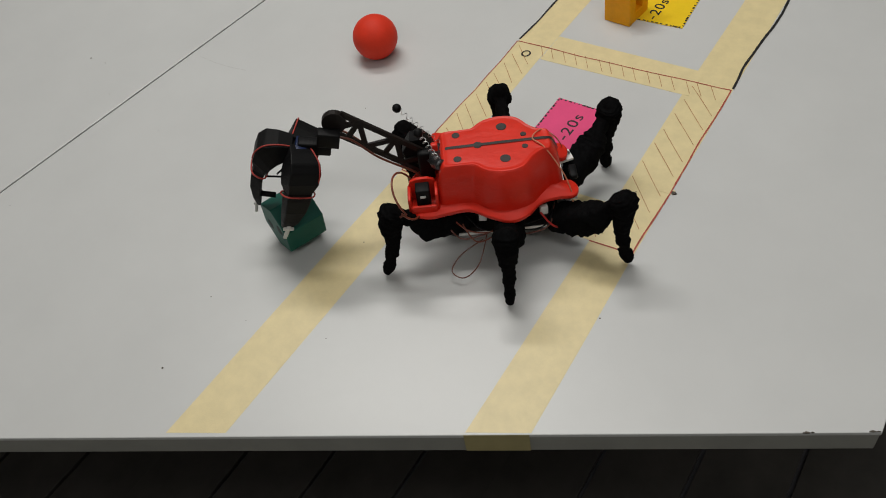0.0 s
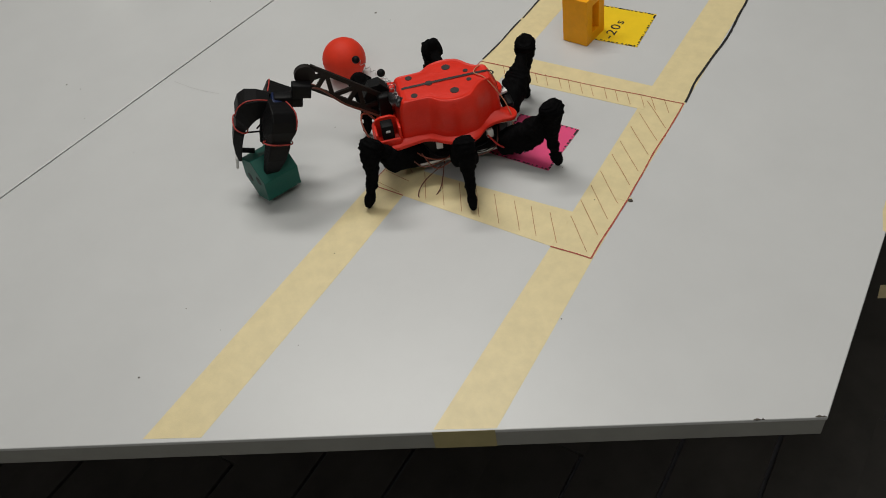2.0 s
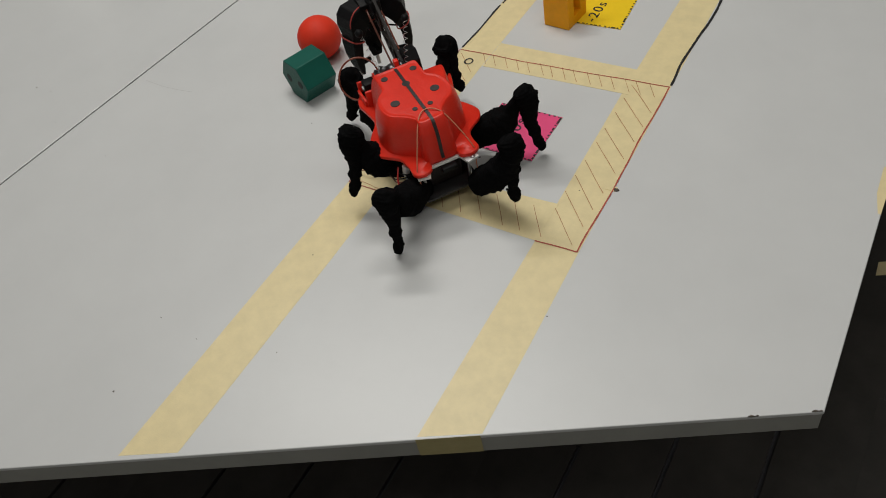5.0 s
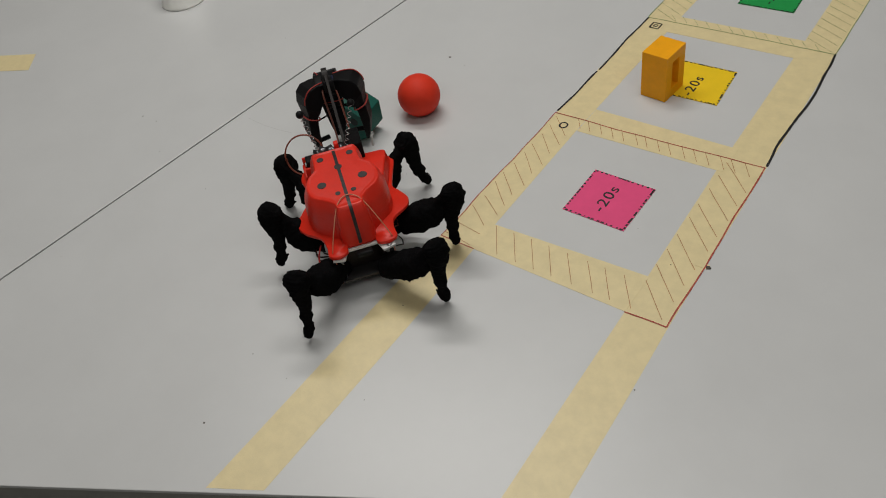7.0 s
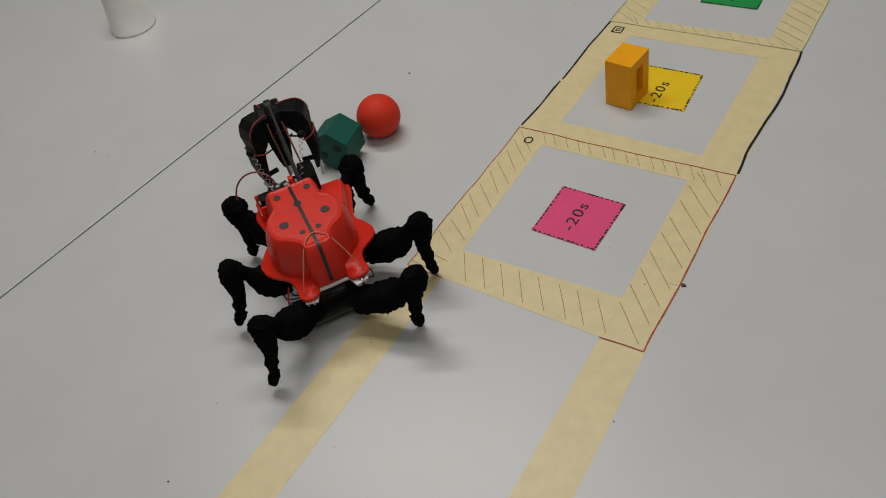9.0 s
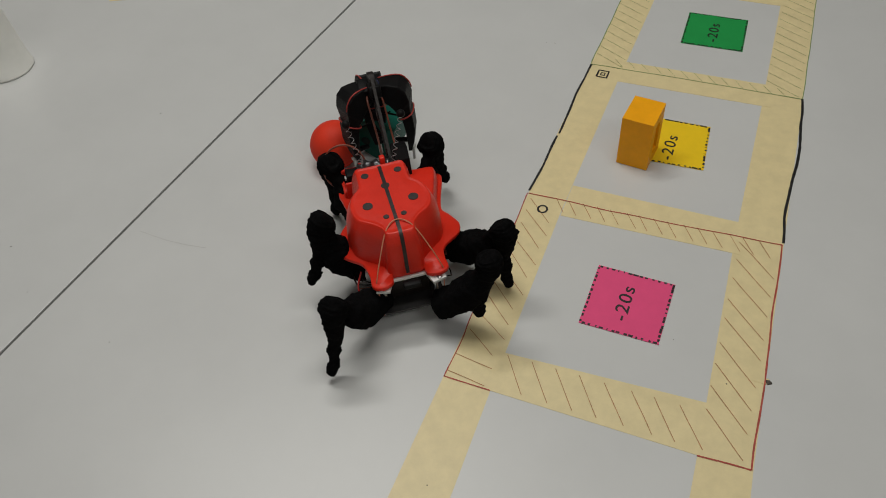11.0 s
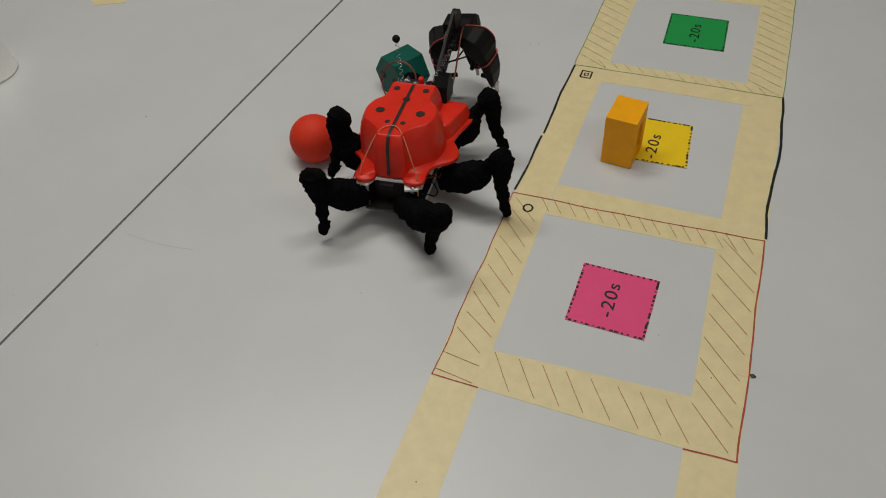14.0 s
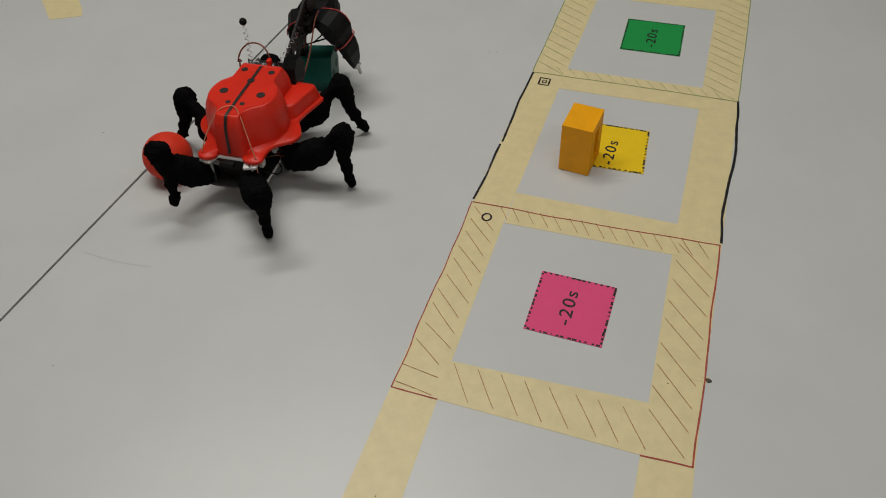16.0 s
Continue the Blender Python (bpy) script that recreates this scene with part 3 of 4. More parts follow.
def robot_shell(robot):
    part("shell", loft(shell_rings()), RED_PLA, robot, "red ladybird shell with rounded edges")
    ring = catmull([(x, y, 0) for x, y in DECK], 5)
    levels = []
    for z, pull in ((0.0590, 0.985), (0.0600, 1.0), (0.0626, 1.0), (0.0638, 0.985)):
        levels.append([Vector((p.x * pull, p.y * pull, z)) for p in ring])
    part("deck", loft(levels), RED_PLA, robot, "red plastic flange round the shell")
    # dark stripe over the top and down the back
    path = [(0.0520, 0.0, 0.1036), (0.0480, 0.0, 0.1052), (0.0, 0.0, 0.1056), (-0.0340, 0.0, 0.1054), (-0.0388, 0.0, 0.1053), (-0.0436, 0.0, 0.1048), (-0.0456, 0.0, 0.1036), (-0.0470, 0.0, 0.1010), (-0.0490, 0.0, 0.0975), (-0.0505, 0.0, 0.0940), (-0.0520, 0.0, 0.0880), (-0.0531, 0.0, 0.0800), (-0.0538, 0.0, 0.0720), (-0.0546, 0.0, 0.0665), (-0.0562, 0.0, 0.0640)]
    bm = bmesh.new()
    rows = []
    for p in path:
        rows.append([bm.verts.new(Vector(p) + Vector((-0.0003, s * 0.0017, 0.0003))) for s in (-1, 1)])
    for a, b in zip(rows, rows[1:]):
        bm.faces.new((a[0], a[1], b[1], b[0]))
    part("stripe", bm, SPOT, robot, "dark brown centre stripe")
    for x, y, r in ((0.0390, 0.0158, 0.0036), (0.0390, -0.0160, 0.0036), (0.0201, 0.0, 0.0040), (-0.0030, 0.0213, 0.0047), (-0.0030, -0.0213, 0.0047), (-0.0216, 0.0080, 0.0027), (-0.0216, -0.0082, 0.0027)):
        bm = bmesh.new()
        add_cyl(bm, r, 0.0010, pose(x, y, 0.1050), n=24)
        part("spot", bm, SPOT, robot, "black painted spot", smooth=False)
    # raised corner box at the front right, sloping down to the flange
    low = catmull([(x, y, 0) for x, y in ((0.0120, -0.0300), (0.0170, -0.0450), (0.0380, -0.0520), (0.0580, -0.0575), (0.0650, -0.0560), (0.0665, -0.0400), (0.0660, -0.0230), (0.0380, -0.0200))], 5)
    levels = []
    for z, pull in ((0.0615, 1.0), (0.0650, 0.975), (0.0720, 0.93), (0.0770, 0.89), (0.0788, 0.86), (0.0793, 0.81)):
        levels.append([Vector((0.048 + (p.x - 0.048) * pull, -0.030 + (p.y + 0.030) * pull, z)) for p in low])
    part("corner_box", loft(levels), RED_PLA, robot, "raised red corner of the shell")
    # open motor cradle with an arched back at the front left
    arch = [(-0.0130, 0.0), (-0.0135, 0.0150), (-0.0110, 0.0225), (-0.0050, 0.0250), (0.0050, 0.0250), (0.0110, 0.0225), (0.0135, 0.0150), (0.0130, 0.0)]
    bm = slab(arch, -0.0016, 0.0016, 0.0006)
    bmesh.ops.transform(bm, matrix=pose(0.0735, 0.0155, 0.0625, 90, 0, 0), verts=bm.verts)
    part("motor_cradle", bm, RED_PLA, robot, "red plastic motor cradle", smooth=False)
    bm = bmesh.new()
    add_box(bm, (0.0030, 0.0200, 0.0180), pose(0.0860, 0.0250, 0.0705), 0.001)
    add_box(bm, (0.0030, 0.0180, 0.0210), pose(0.0612, 0.0250, 0.0720), 0.001)
    add_box(bm, (0.0240, 0.0030, 0.0090), pose(0.0735, 0.0350, 0.0665), 0.001)
    part("cradle_wall", bm, RED_PLA, robot, "red walls round the small motor")
    servo = part("servo", box((0.0125, 0.0125, 0.0230), pose(0.0735, 0.0250, 0.0740), 0.0008), BLACK_PLA, robot, "small black servo motor")
    part("servo_plug", box((0.0050, 0.0020, 0.0022), pose(0.0735, 0.0318, 0.0790), 0.0004), CLEAR_PAD, servo, "pale plug of the servo")
    part("crest", tube(catmull([(0.0535, 0.018, 0.1010), (0.0580, 0.010, 0.1000), (0.0590, 0.0, 0.0960), (0.0570, -0.012, 0.0980)], 4, False), 0.0055, 9, lump=0.9, freq=260), FOIL, robot, "crumpled dark foil at the front of the shell")
    part("lug", box((0.0060, 0.0050, 0.0090), pose(0.0590, -0.0050, 0.1035), 0.0008), RED_PLA, robot, "red lug")


def robot_chassis(robot):
    bm = slab([(0.074, 0.022), (0.060, 0.030), (-0.045, 0.030), (-0.0650, 0.0320), (-0.0680, 0.0200), (-0.0560, 0.0150), (-0.0560, -0.0160), (-0.0690, -0.0200), (-0.0660, -0.0330), (-0.045, -0.032), (0.060, -0.032), (0.074, -0.022)], 0.0558, 0.0582)
    part("top_plate", bm, WHITE_PLA, robot, "white plastic plate below the shell", smooth=False)
    bm = slab([(0.066, 0.022), (0.050, 0.032), (-0.050, 0.032), (-0.064, 0.026), (-0.064, -0.026), (-0.050, -0.032), (0.050, -0.032), (0.066, -0.022)], 0.0225, 0.0250)
    part("bottom_plate", bm, SMOKE, robot, "smoky grey acrylic bottom plate", smooth=False)
    part("circuit_box", box((0.090, 0.040, 0.026), pose(-0.004, 0, 0.0390), 0.002), BROWN_PLA, robot, "dark circuit box between the plates")
    part("rear_switch", box((0.0070, 0.0160, 0.0050), pose(-0.0655, -0.001, 0.0585), 0.001), BLACK_PLA, robot, "black switch at the back")
    for x in (-0.058, 0.055):
        for y in (-0.024, 0.024):
            bm = bmesh.new()
            add_cyl(bm, 0.0018, 0.030, pose(x, y, 0.039), n=10)
            part("standoff", bm, STEEL, robot, "steel standoff")
    for y in (-0.027, 0.027):
        bm = bmesh.new()
        add_cyl(bm, 0.0027, 0.0010, pose(-0.0640, y, 0.0588), n=14)
        part("screw", bm, STEEL, robot, "steel screw")
    rng = random.Random(2)
    for k in range(14):
        side = 1 if k % 2 else -1
        x0 = rng.uniform(-0.055, 0.005)
        x1 = x0 + rng.uniform(0.035, 0.060)
        out, drop = rng.uniform(0.036, 0.050), rng.uniform(0.026, 0.042)
        pts = [(x0, side * 0.020, 0.044), (x0 + 0.006, side * out * 0.92, drop + 0.006), (x0 * 0.65 + x1 * 0.35, side * out, drop), (x0 * 0.3 + x1 * 0.7, side * out * 0.97, drop + rng.uniform(-0.004, 0.006)), (x1, side * 0.022, 0.046)]
        part("wire", tube(catmull(pts, 7, False), 0.0007, 6), (WIRE_BROWN, BLACK_PLA, WIRE_LOOP)[k % 3], robot, "loose thin wire")
    for x, y, turn in ((-0.034, 0.034, 8), (-0.020, -0.034, -6), (0.012, -0.035, 12), (-0.046, -0.030, 0), (0.022, 0.034, -9)):
        part("connector", box((0.0070, 0.0050, 0.0085), pose(x, y, 0.0490, 6, 0, turn), 0.0006), WHITE_PLA, robot, "white cable connector")
    for side in (-1, 1):
        part("side_rail", box((0.100, 0.0012, 0.0030), pose(-0.004, side * 0.0325, 0.0250), 0.0003), CLEAR_PAD, robot, "pale acrylic edge of the bottom plate")
    loop = catmull([(0.020, 0.040, 0.030), (0.030, 0.058, 0.010), (0.045, 0.068, 0.004), (0.056, 0.060, 0.006), (0.046, 0.048, 0.014), (0.024, 0.042, 0.026)], 6, False)
    part("wire", tube(loop, 0.0006, 6), WIRE_BROWN, robot, "brown wire loop hanging to the table")
    red = catmull([(-0.030, 0.040, 0.052), (-0.040, 0.046, 0.040), (-0.052, 0.040, 0.028), (-0.060, 0.026, 0.028)], 6, False)
    part("wire", tube(red, 0.0009, 6), WIRE_RED, robot, "red wire")
    nrm = Vector((-0.85, 0.15, 0.5)).normalized()
    u = nrm.cross(Vector((0, 0, 1))).normalized()
    w = nrm.cross(u)
    front = [Vector((0.0890, 0.0300, 0.0805)) + u * (0.0215 * math.cos(a)) + w * (0.0225 * math.sin(a)) + nrm * (0.003 * a / 6) for a in [0.2 * i for i in range(33)]]
    front.append(front[0] + Vector((0.002, 0.0, -0.004)))
    part("wire", tube(front, 0.0010, 6), WIRE_LOOP, robot, "orange-brown wire loop at the head")
    # thin rubber thread over the back of the shell
    thread = catmull([(-0.0600, 0.0300, 0.0640), (-0.0530, 0.0235, 0.0830), (-0.0385, 0.0120, 0.1046), (-0.0290, 0.0, 0.1063), (-0.0385, -0.0120, 0.1046), (-0.0525, -0.0245, 0.0830), (-0.0595, -0.0320, 0.0640)], 8, False)
    part("rubber_thread", tube(thread, 0.0006, 6), RUBBER_TAN, robot, "thin tan rubber thread over the shell")
    part("rubber_thread", tube([(-0.0600, 0.0300, 0.0640), (-0.0640, 0.0285, 0.0240)], 0.0006, 6), RUBBER_TAN, robot, "thin tan rubber thread")
    part("rubber_thread", tube([(-0.0595, -0.0320, 0.0640), (-0.0640, -0.0300, 0.0240)], 0.0006, 6), RUBBER_TAN, robot, "thin tan rubber thread")


def antenna(robot, base, tip):
    base, tip = Vector(base), Vector(tip)
    d = tip - base
    q = d.to_track_quat("Z", "Y")
    pts = []
    for i in range(96):
        u = i / 95
        a = u * 2 * math.pi * 8
        pts.append(base + d * u + q @ Vector((0.0021 * math.cos(a), 0.0021 * math.sin(a), 0)))
    ob = part("antenna", tube(pts, 0.00032, 5), STEEL, robot, "thin wire spring antenna")
    bm = bmesh.new()
    bmesh.ops.create_uvsphere(bm, u_segments=16, v_segments=12, radius=0.0042, matrix=Matrix.Translation(tip))
    part("antenna_bead", bm, BLACK_PLA, ob, "glossy black bead")


SHOULDER = Vector((0.0700, -0.0150, 0.0780))


def robot_arm(robot):
    y = -0.0150
    a, b = Vector((0.0700, y, 0.0780)), Vector((0.1440, y, 0.1380))
    d = (b - a).normalized()
    n = Vector((-d.z, 0, d.x))
    w, t = 0.0030, 0.0050
    bm = bmesh.new()
    hi, lo = n * 0.0108, n * -0.0108
    add_bar(bm, a + hi, b + hi, w, t)
    add_bar(bm, a + lo, b + lo, w, t)
    spans = 5
    for k in range(spans + 1):
        p = a + (b - a) * (k / spans)
        if k < spans:
            q = a + (b - a) * ((k + 1) / spans)
            add_bar(bm, p + (lo if k % 2 else hi), q + (hi if k % 2 else lo), w * 0.85, t * 0.96)
        if k in (0, 2, 4, 5):
            add_bar(bm, p + hi, p + lo, w * 0.8, t * 0.94)
    bmesh.ops.translate(bm, verts=bm.verts, vec=-SHOULDER)
    arm = part("arm", bm, BROWN_PLA, robot, "black lattice arm with triangular cut-outs", smooth=False)
    arm.matrix_basis = Matrix.Translation(SHOULDER)
    at = Matrix.Translation(-SHOULDER)
    bm = bmesh.new()
    add_cyl(bm, 0.0110, 0.0062, at @ between(b + Vector((0, -0.0031, 0)), b + Vector((0, 0.0031, 0))), n=24)
    part("elbow", bm, BROWN_PLA, arm, "rounded black elbow", smooth=False)
    part("servo", box((0.0200, 0.0110, 0.0150), at @ Matrix.Translation(b + Vector((0.007, 0.0085, -0.0110))) @ pose(0, 0, 0, 0, -15, 0), 0.001), BLACK_PLA, arm, "black servo motor")
    bm = slab([(0.0560, -0.0740), (0.0860, -0.0740), (0.0900, -0.0900), (0.0820, -0.1030), (0.0700, -0.1050), (0.0620, -0.0960)], -0.0075, 0.0075, 0.0012)
    bmesh.ops.transform(bm, matrix=pose(0, y - 0.0100, 0, -90, 0, 0), verts=bm.verts)
    part("shoulder", bm, BLACK_PLA, robot, "angular black shoulder bracket", smooth=False)
    part("shoulder_post", box((0.0140, 0.0160, 0.0360), pose(0.0690, y, 0.0770), 0.002), BLACK_PLA, robot, "black shoulder post")
    wire = catmull([b + Vector((0.006, 0.006, -0.012)), b + Vector((-0.012, 0.008, -0.016)), (a + b) / 2 + Vector((0.004, 0.006, -0.012)), a + Vector((0.012, 0.006, -0.004)), a + Vector((0.004, 0.008, -0.012))], 7, False)
    wire = [p - SHOULDER for p in wire]
    part("wire", tube(wire, 0.0011, 6), WIRE_BROWN, arm, "brown servo wire along the arm")
    wire = catmull([b + Vector((0.010, -0.006, -0.014)), b + Vector((-0.006, -0.008, -0.020)), (a + b) / 2 + Vector((0.006, -0.010, -0.020)), a + Vector((0.014, -0.012, -0.012))], 7, False)
    wire = [p - SHOULDER for p in wire]
    part("wire", tube(wire, 0.0010, 6), WIRE_LOOP, arm, "orange-brown servo wire below the arm")
    return arm


def jaw_mesh():
    """A jaw in its own x-z plane: a wide flat slab out from the hub, a sharp shoulder, a waist and a tapered finger."""
    bm = bmesh.new()
    outer = [Vector(p) for p in ((0.004, 0, 0.0075), (0.018, 0, 0.0085), (0.0305, 0, 0.0065), (0.0375, 0, -0.0010), (0.0400, 0, -0.0130), (0.0385, 0, -0.0260), (0.0402, 0, -0.0350), (0.0402, 0, -0.0510), (0.0365, 0, -0.0680), (0.0315, 0, -0.0810))]
    inner = [Vector(p) for p in ((0.003, 0, -0.0080), (0.0100, 0, -0.0095), (0.0165, 0, -0.0130), (0.0215, 0, -0.0185), (0.0245, 0, -0.0245), (0.0275, 0, -0.0310), (0.0290, 0, -0.0400), (0.0295, 0, -0.0530), (0.0290, 0, -0.0680), (0.0280, 0, -0.0805))]
    half = (0.0115, 0.0145, 0.0168, 0.0176, 0.0170, 0.0135, 0.0138, 0.0120, 0.0094, 0.0060)
    rows = []
    for p, q, h in zip(outer, inner, half):
        rows.append([bm.verts.new(c + Vector((0, sy * h * k, 0))) for c, sy, k in ((p, -1, 0.86), (p, 1, 0.86), (q, 1, 1.0), (q, -1, 1.0))])
    for a, b in zip(rows, rows[1:]):
        for k in range(4):
            bm.faces.new((a[k], a[(k + 1) % 4], b[(k + 1) % 4], b[k]))
    bm.faces.new(rows[0][::-1])
    bm.faces.new(rows[-1])
    bmesh.ops.recalc_face_normals(bm, faces=bm.faces)
    bmesh.ops.bevel(bm, geom=[e for e in bm.edges if not e.is_boundary and e.calc_face_angle(0) > 0.5], offset=0.0011, segments=2, affect="EDGES", profile=0.5)
    return bm


def gripper(robot):
    hub = part("gripper", box((0.0180, 0.0150, 0.0150), pose(0, 0, -0.004), 0.002), BLACK_PLA, robot, "three-jawed black plastic gripper")
    part("servo", box((0.0110, 0.0200, 0.0110), pose(-0.003, 0.003, 0.0025), 0.001), BLUE_SERVO, hub, "dark blue servo motor")
    part("wrist", box((0.0300, 0.0120, 0.0130), pose(-0.0150, 0.001, 0.0070, 0, 14, 0), 0.0015), BLACK_PLA, hub, "black wrist servo between arm and gripper")
    proto = bpy.data.meshes.new("jaw")
    bm = jaw_mesh()
    bm.to_mesh(proto)
    bm.free()
    proto.materials.append(BLACK_PLA)
    # one jaw ahead that hangs lower, one on each side
    for ahead, droop in ((0, 7), (108, -2), (-108, -2)):
        jaw = new("jaw", proto)
        m = pose(0, 0, 0, 0, 0, ahead) @ pose(0, 0, 0, 0, droop, 0) @ Matrix.Scale(0.95, 4)
        jaw.parent, jaw.matrix_basis = hub, m
        jaw["label"] = "curved black plastic jaw"
        bm = box((0.0030, 0.0044, 0.0190), m @ pose(0.0328, 0, -0.0850, 0, 4, 0), 0.001)
        add_box(bm, (0.0030, 0.0110, 0.0034), m @ pose(0.0340, 0, -0.0790, 0, 4, 0), 0.0008)
        part("pad", bm, CLEAR_PAD, hub, "milky plastic pin at the jaw tip")
        bm = bmesh.new()
        add_cyl(bm, 0.0030, 0.0170, m @ pose(0.0230, 0.0, -0.0680, 0, 90, 0), n=12)
        part("bolt", bm, BLACK_PLA, hub, "black bolt")
        ringp = catmull([m @ Vector(p) for p in ((0.0392, 0.0124, -0.0290), (0.0396, -0.0124, -0.0285), (0.0262, -0.0142, -0.0330), (0.0262, 0.0142, -0.0325))], 5)
        part("rubber_band", tube(ringp + [ringp[0]], 0.0008, 6), RUBBER_RED, hub, "red rubber band round the jaw")
        link_path = [m @ Vector(p) for p in ((0.0270, 0.004, -0.040), (-0.0140, 0.008, -0.0300))]
        part("linkage", tube(link_path, 0.0010, 6), BLACK_PLA, hub, "thin black linkage rod")
        top = catmull([m @ Vector(p) for p in ((0.006, 0.0085, 0.0078), (0.018, 0.0104, 0.0090), (0.0305, 0.0126, 0.0070), (0.0380, 0.0132, -0.0010), (0.0402, 0.0132, -0.0090))], 5, False)
        part("rubber_band", tube(top, 0.0007, 6), RUBBER_RED, hub, "red rubber band over the jaw")
    return hub


def sock(path, reach, thick, seed, boxy=2.6, folds=0.05, steps=5, n=22):
    """A crumpled sock along a path in its x-z plane: reach is its half width in that plane, thick across it."""
    bm = bmesh.new()
    pts = catmull(path, steps, False)
    count = len(path) - 1
    rings, y = [], Vector((0, 1, 0))
    for i, p in enumerate(pts):
        u = min(i / steps, count - 1e-6)
        k = int(u)
        f = (u - k) * (u - k) * (3 - 2 * (u - k))
        ra, rb = reach[k] * (1 - f) + reach[k + 1] * f, thick[k] * (1 - f) + thick[k + 1] * f
        d = (pts[min(i + 1, len(pts) - 1)] - pts[max(i - 1, 0)]).normalized()
        a = d.cross(y)
        a.normalize()
        ring = []
        for j in range(n):
            w = 2 * math.pi * (j + 0.5 * (i % 2)) / n
            c, e = math.cos(w), math.sin(w)
            c, e = math.copysign(abs(c) ** (2 / boxy), c), math.copysign(abs(e) ** (2 / boxy), e)
            q = p + a * (ra * c) + y * (rb * e)
            crumple = (0.17 * noise.noise(q * 75 + Vector((seed, -seed, seed * 0.4))) + 0.13 * noise.noise(q * 210 + Vector((-seed, seed * 0.3, seed)))
                       + 0.09 * noise.noise(q * 480 + Vector((seed * 2, seed, 0))))
            # soft ring folds that slant round the leg
            crumple += folds * math.sin(i * 1.9 + 1.3 * math.sin(w + seed) + seed)
            ring.append(bm.verts.new(p + (q - p) * (1 + crumple)))
        rings.append(ring)
    for r0, r1 in zip(rings, rings[1:]):
        for j in range(n):
            bm.faces.new((r0[j], r0[(j + 1) % n], r1[(j + 1) % n], r1[j]))
    bm.faces.new(rings[0][::-1])
    bm.faces.new(rings[-1])
    bmesh.ops.recalc_face_normals(bm, faces=bm.faces)
    return bm


def femur_mesh(seed):
    """The servo bulge at the hip, a thin neck and the start of the knee."""
    L = FEMUR
    path = [(-0.030, 0, -0.016), (-0.0255, 0, -0.017), (-0.010, 0, -0.0185), (0.006, 0, -0.0190), (0.018, 0, -0.0180), (0.0265, 0, -0.0145), (0.0330, 0, -0.0105), (0.0420, 0, -0.007), (L, 0, -0.004), (L + 0.006, 0, -0.003)]
    reach = [0.0065, 0.0124, 0.0143, 0.0150, 0.0145, 0.0114, 0.0070, 0.0064, 0.0074, 0.0036]
    thick = [0.0065, 0.0118, 0.0134, 0.0138, 0.0134, 0.0106, 0.0070, 0.0064, 0.0074, 0.0036]
    return sock(path, reach, thick, seed, boxy=3.0, folds=0.03)


def tibia_mesh(seed):
    """A hooded knee, a tapering shin, the ankle band and a ragged foot."""
    L = TIBIA
    path = [(-0.001, 0, 0.0060), (0.0, 0, 0.0045), (0.001, 0, 0.0008), (0.002, 0, -0.005), (0.002, 0, -0.013), (0.0005, 0, -0.025), (-0.001, 0, -0.037), (-0.0005, 0, -0.046), (0.0, 0, -0.0505), (0.0005, 0, -0.055), (0.0, 0, -0.060), (0.0010, 0, -0.066), (0.0025, 0, -0.0715), (0.0015, 0, -L)]
    reach = [0.0040, 0.0084, 0.0114, 0.0121, 0.0108, 0.0086, 0.0070, 0.0061, 0.0069, 0.0050, 0.0048, 0.0062, 0.0052, 0.0026]
    thick = [0.0042, 0.0086, 0.0114, 0.0118, 0.0100, 0.0077, 0.0062, 0.0056, 0.0062, 0.0046, 0.0045, 0.0054, 0.0046, 0.0024]
    bm = sock(path, reach, thick, seed, boxy=2.5, folds=0.05)
    # loose fabric points at the toe
    rng = random.Random(int(seed * 10))
    for k in range(3):
        a = rng.uniform(-0.9, 0.9) + (math.pi if k == 2 else 0)
        foot = Vector((0.001, 0, -0.070 + 0.003 * k))
        out = Vector((math.cos(a), math.sin(a), 0))
        add_tube(bm, [foot, foot + out * 0.0045 + Vector((0, 0, -0.001)), foot + out * (0.0065 + 0.0008 * k)], [0.0030, 0.0024, 0.0008], 7, lump=0.5, seed=seed + k, freq=400)
    bmesh.ops.recalc_face_normals(bm, faces=bm.faces)
    return bm


def robot_legs(robot):
    legs = {}
    for k, name in enumerate(HIPS):
        femur = part("leg", femur_mesh(3.1 * k + 1), SOCK, robot, "leg wrapped in black knit fabric")
        shin = part("shin", tibia_mesh(5.3 * k + 2), SOCK, femur, "shin in crinkled black fabric")
        legs[name] = (femur, shin)
    return legs


def build_robot():
    robot = thing("walking_robot", "six-legged walking robot with a red ladybird shell and gripper arm", "robot")
    robot_shell(robot)
    robot_chassis(robot)
    arm = robot_arm(robot)
    antenna(robot, (0.0540, 0.0140, 0.1000), (0.0690, 0.0225, 0.1460))
    antenna(robot, (0.0540, -0.0140, 0.1000), (0.0890, -0.0330, 0.1305))
    return robot, arm, gripper(robot), robot_legs(robot)


def floor_planks():
    """Dark planks below the table, running away from its near edge."""
    floor = bpy.data.objects["floor"]
    rng = random.Random(7)
    meshes = {}
    for i in range(-12, 14):
        for k in range(-2, 4):
            length = 0.92
            if length not in meshes:
                bm = box((0.1385, length - 0.002, 0.011), None, 0.0008, 1)
                me = bpy.data.meshes.new("plank")
                bm.to_mesh(me)
                bm.free()
                me.materials.append(PLANK)
                meshes[length] = me
            ob = new("plank", meshes[length])
            ob.parent = floor
            ob.matrix_basis = pose(0.245 + i * 0.1405, 0.01 + k * length + (i % 3) * 0.31, FLOOR_Z - 0.0056 + rng.uniform(-0.0004, 0.0004), 0, 0, 1.0)


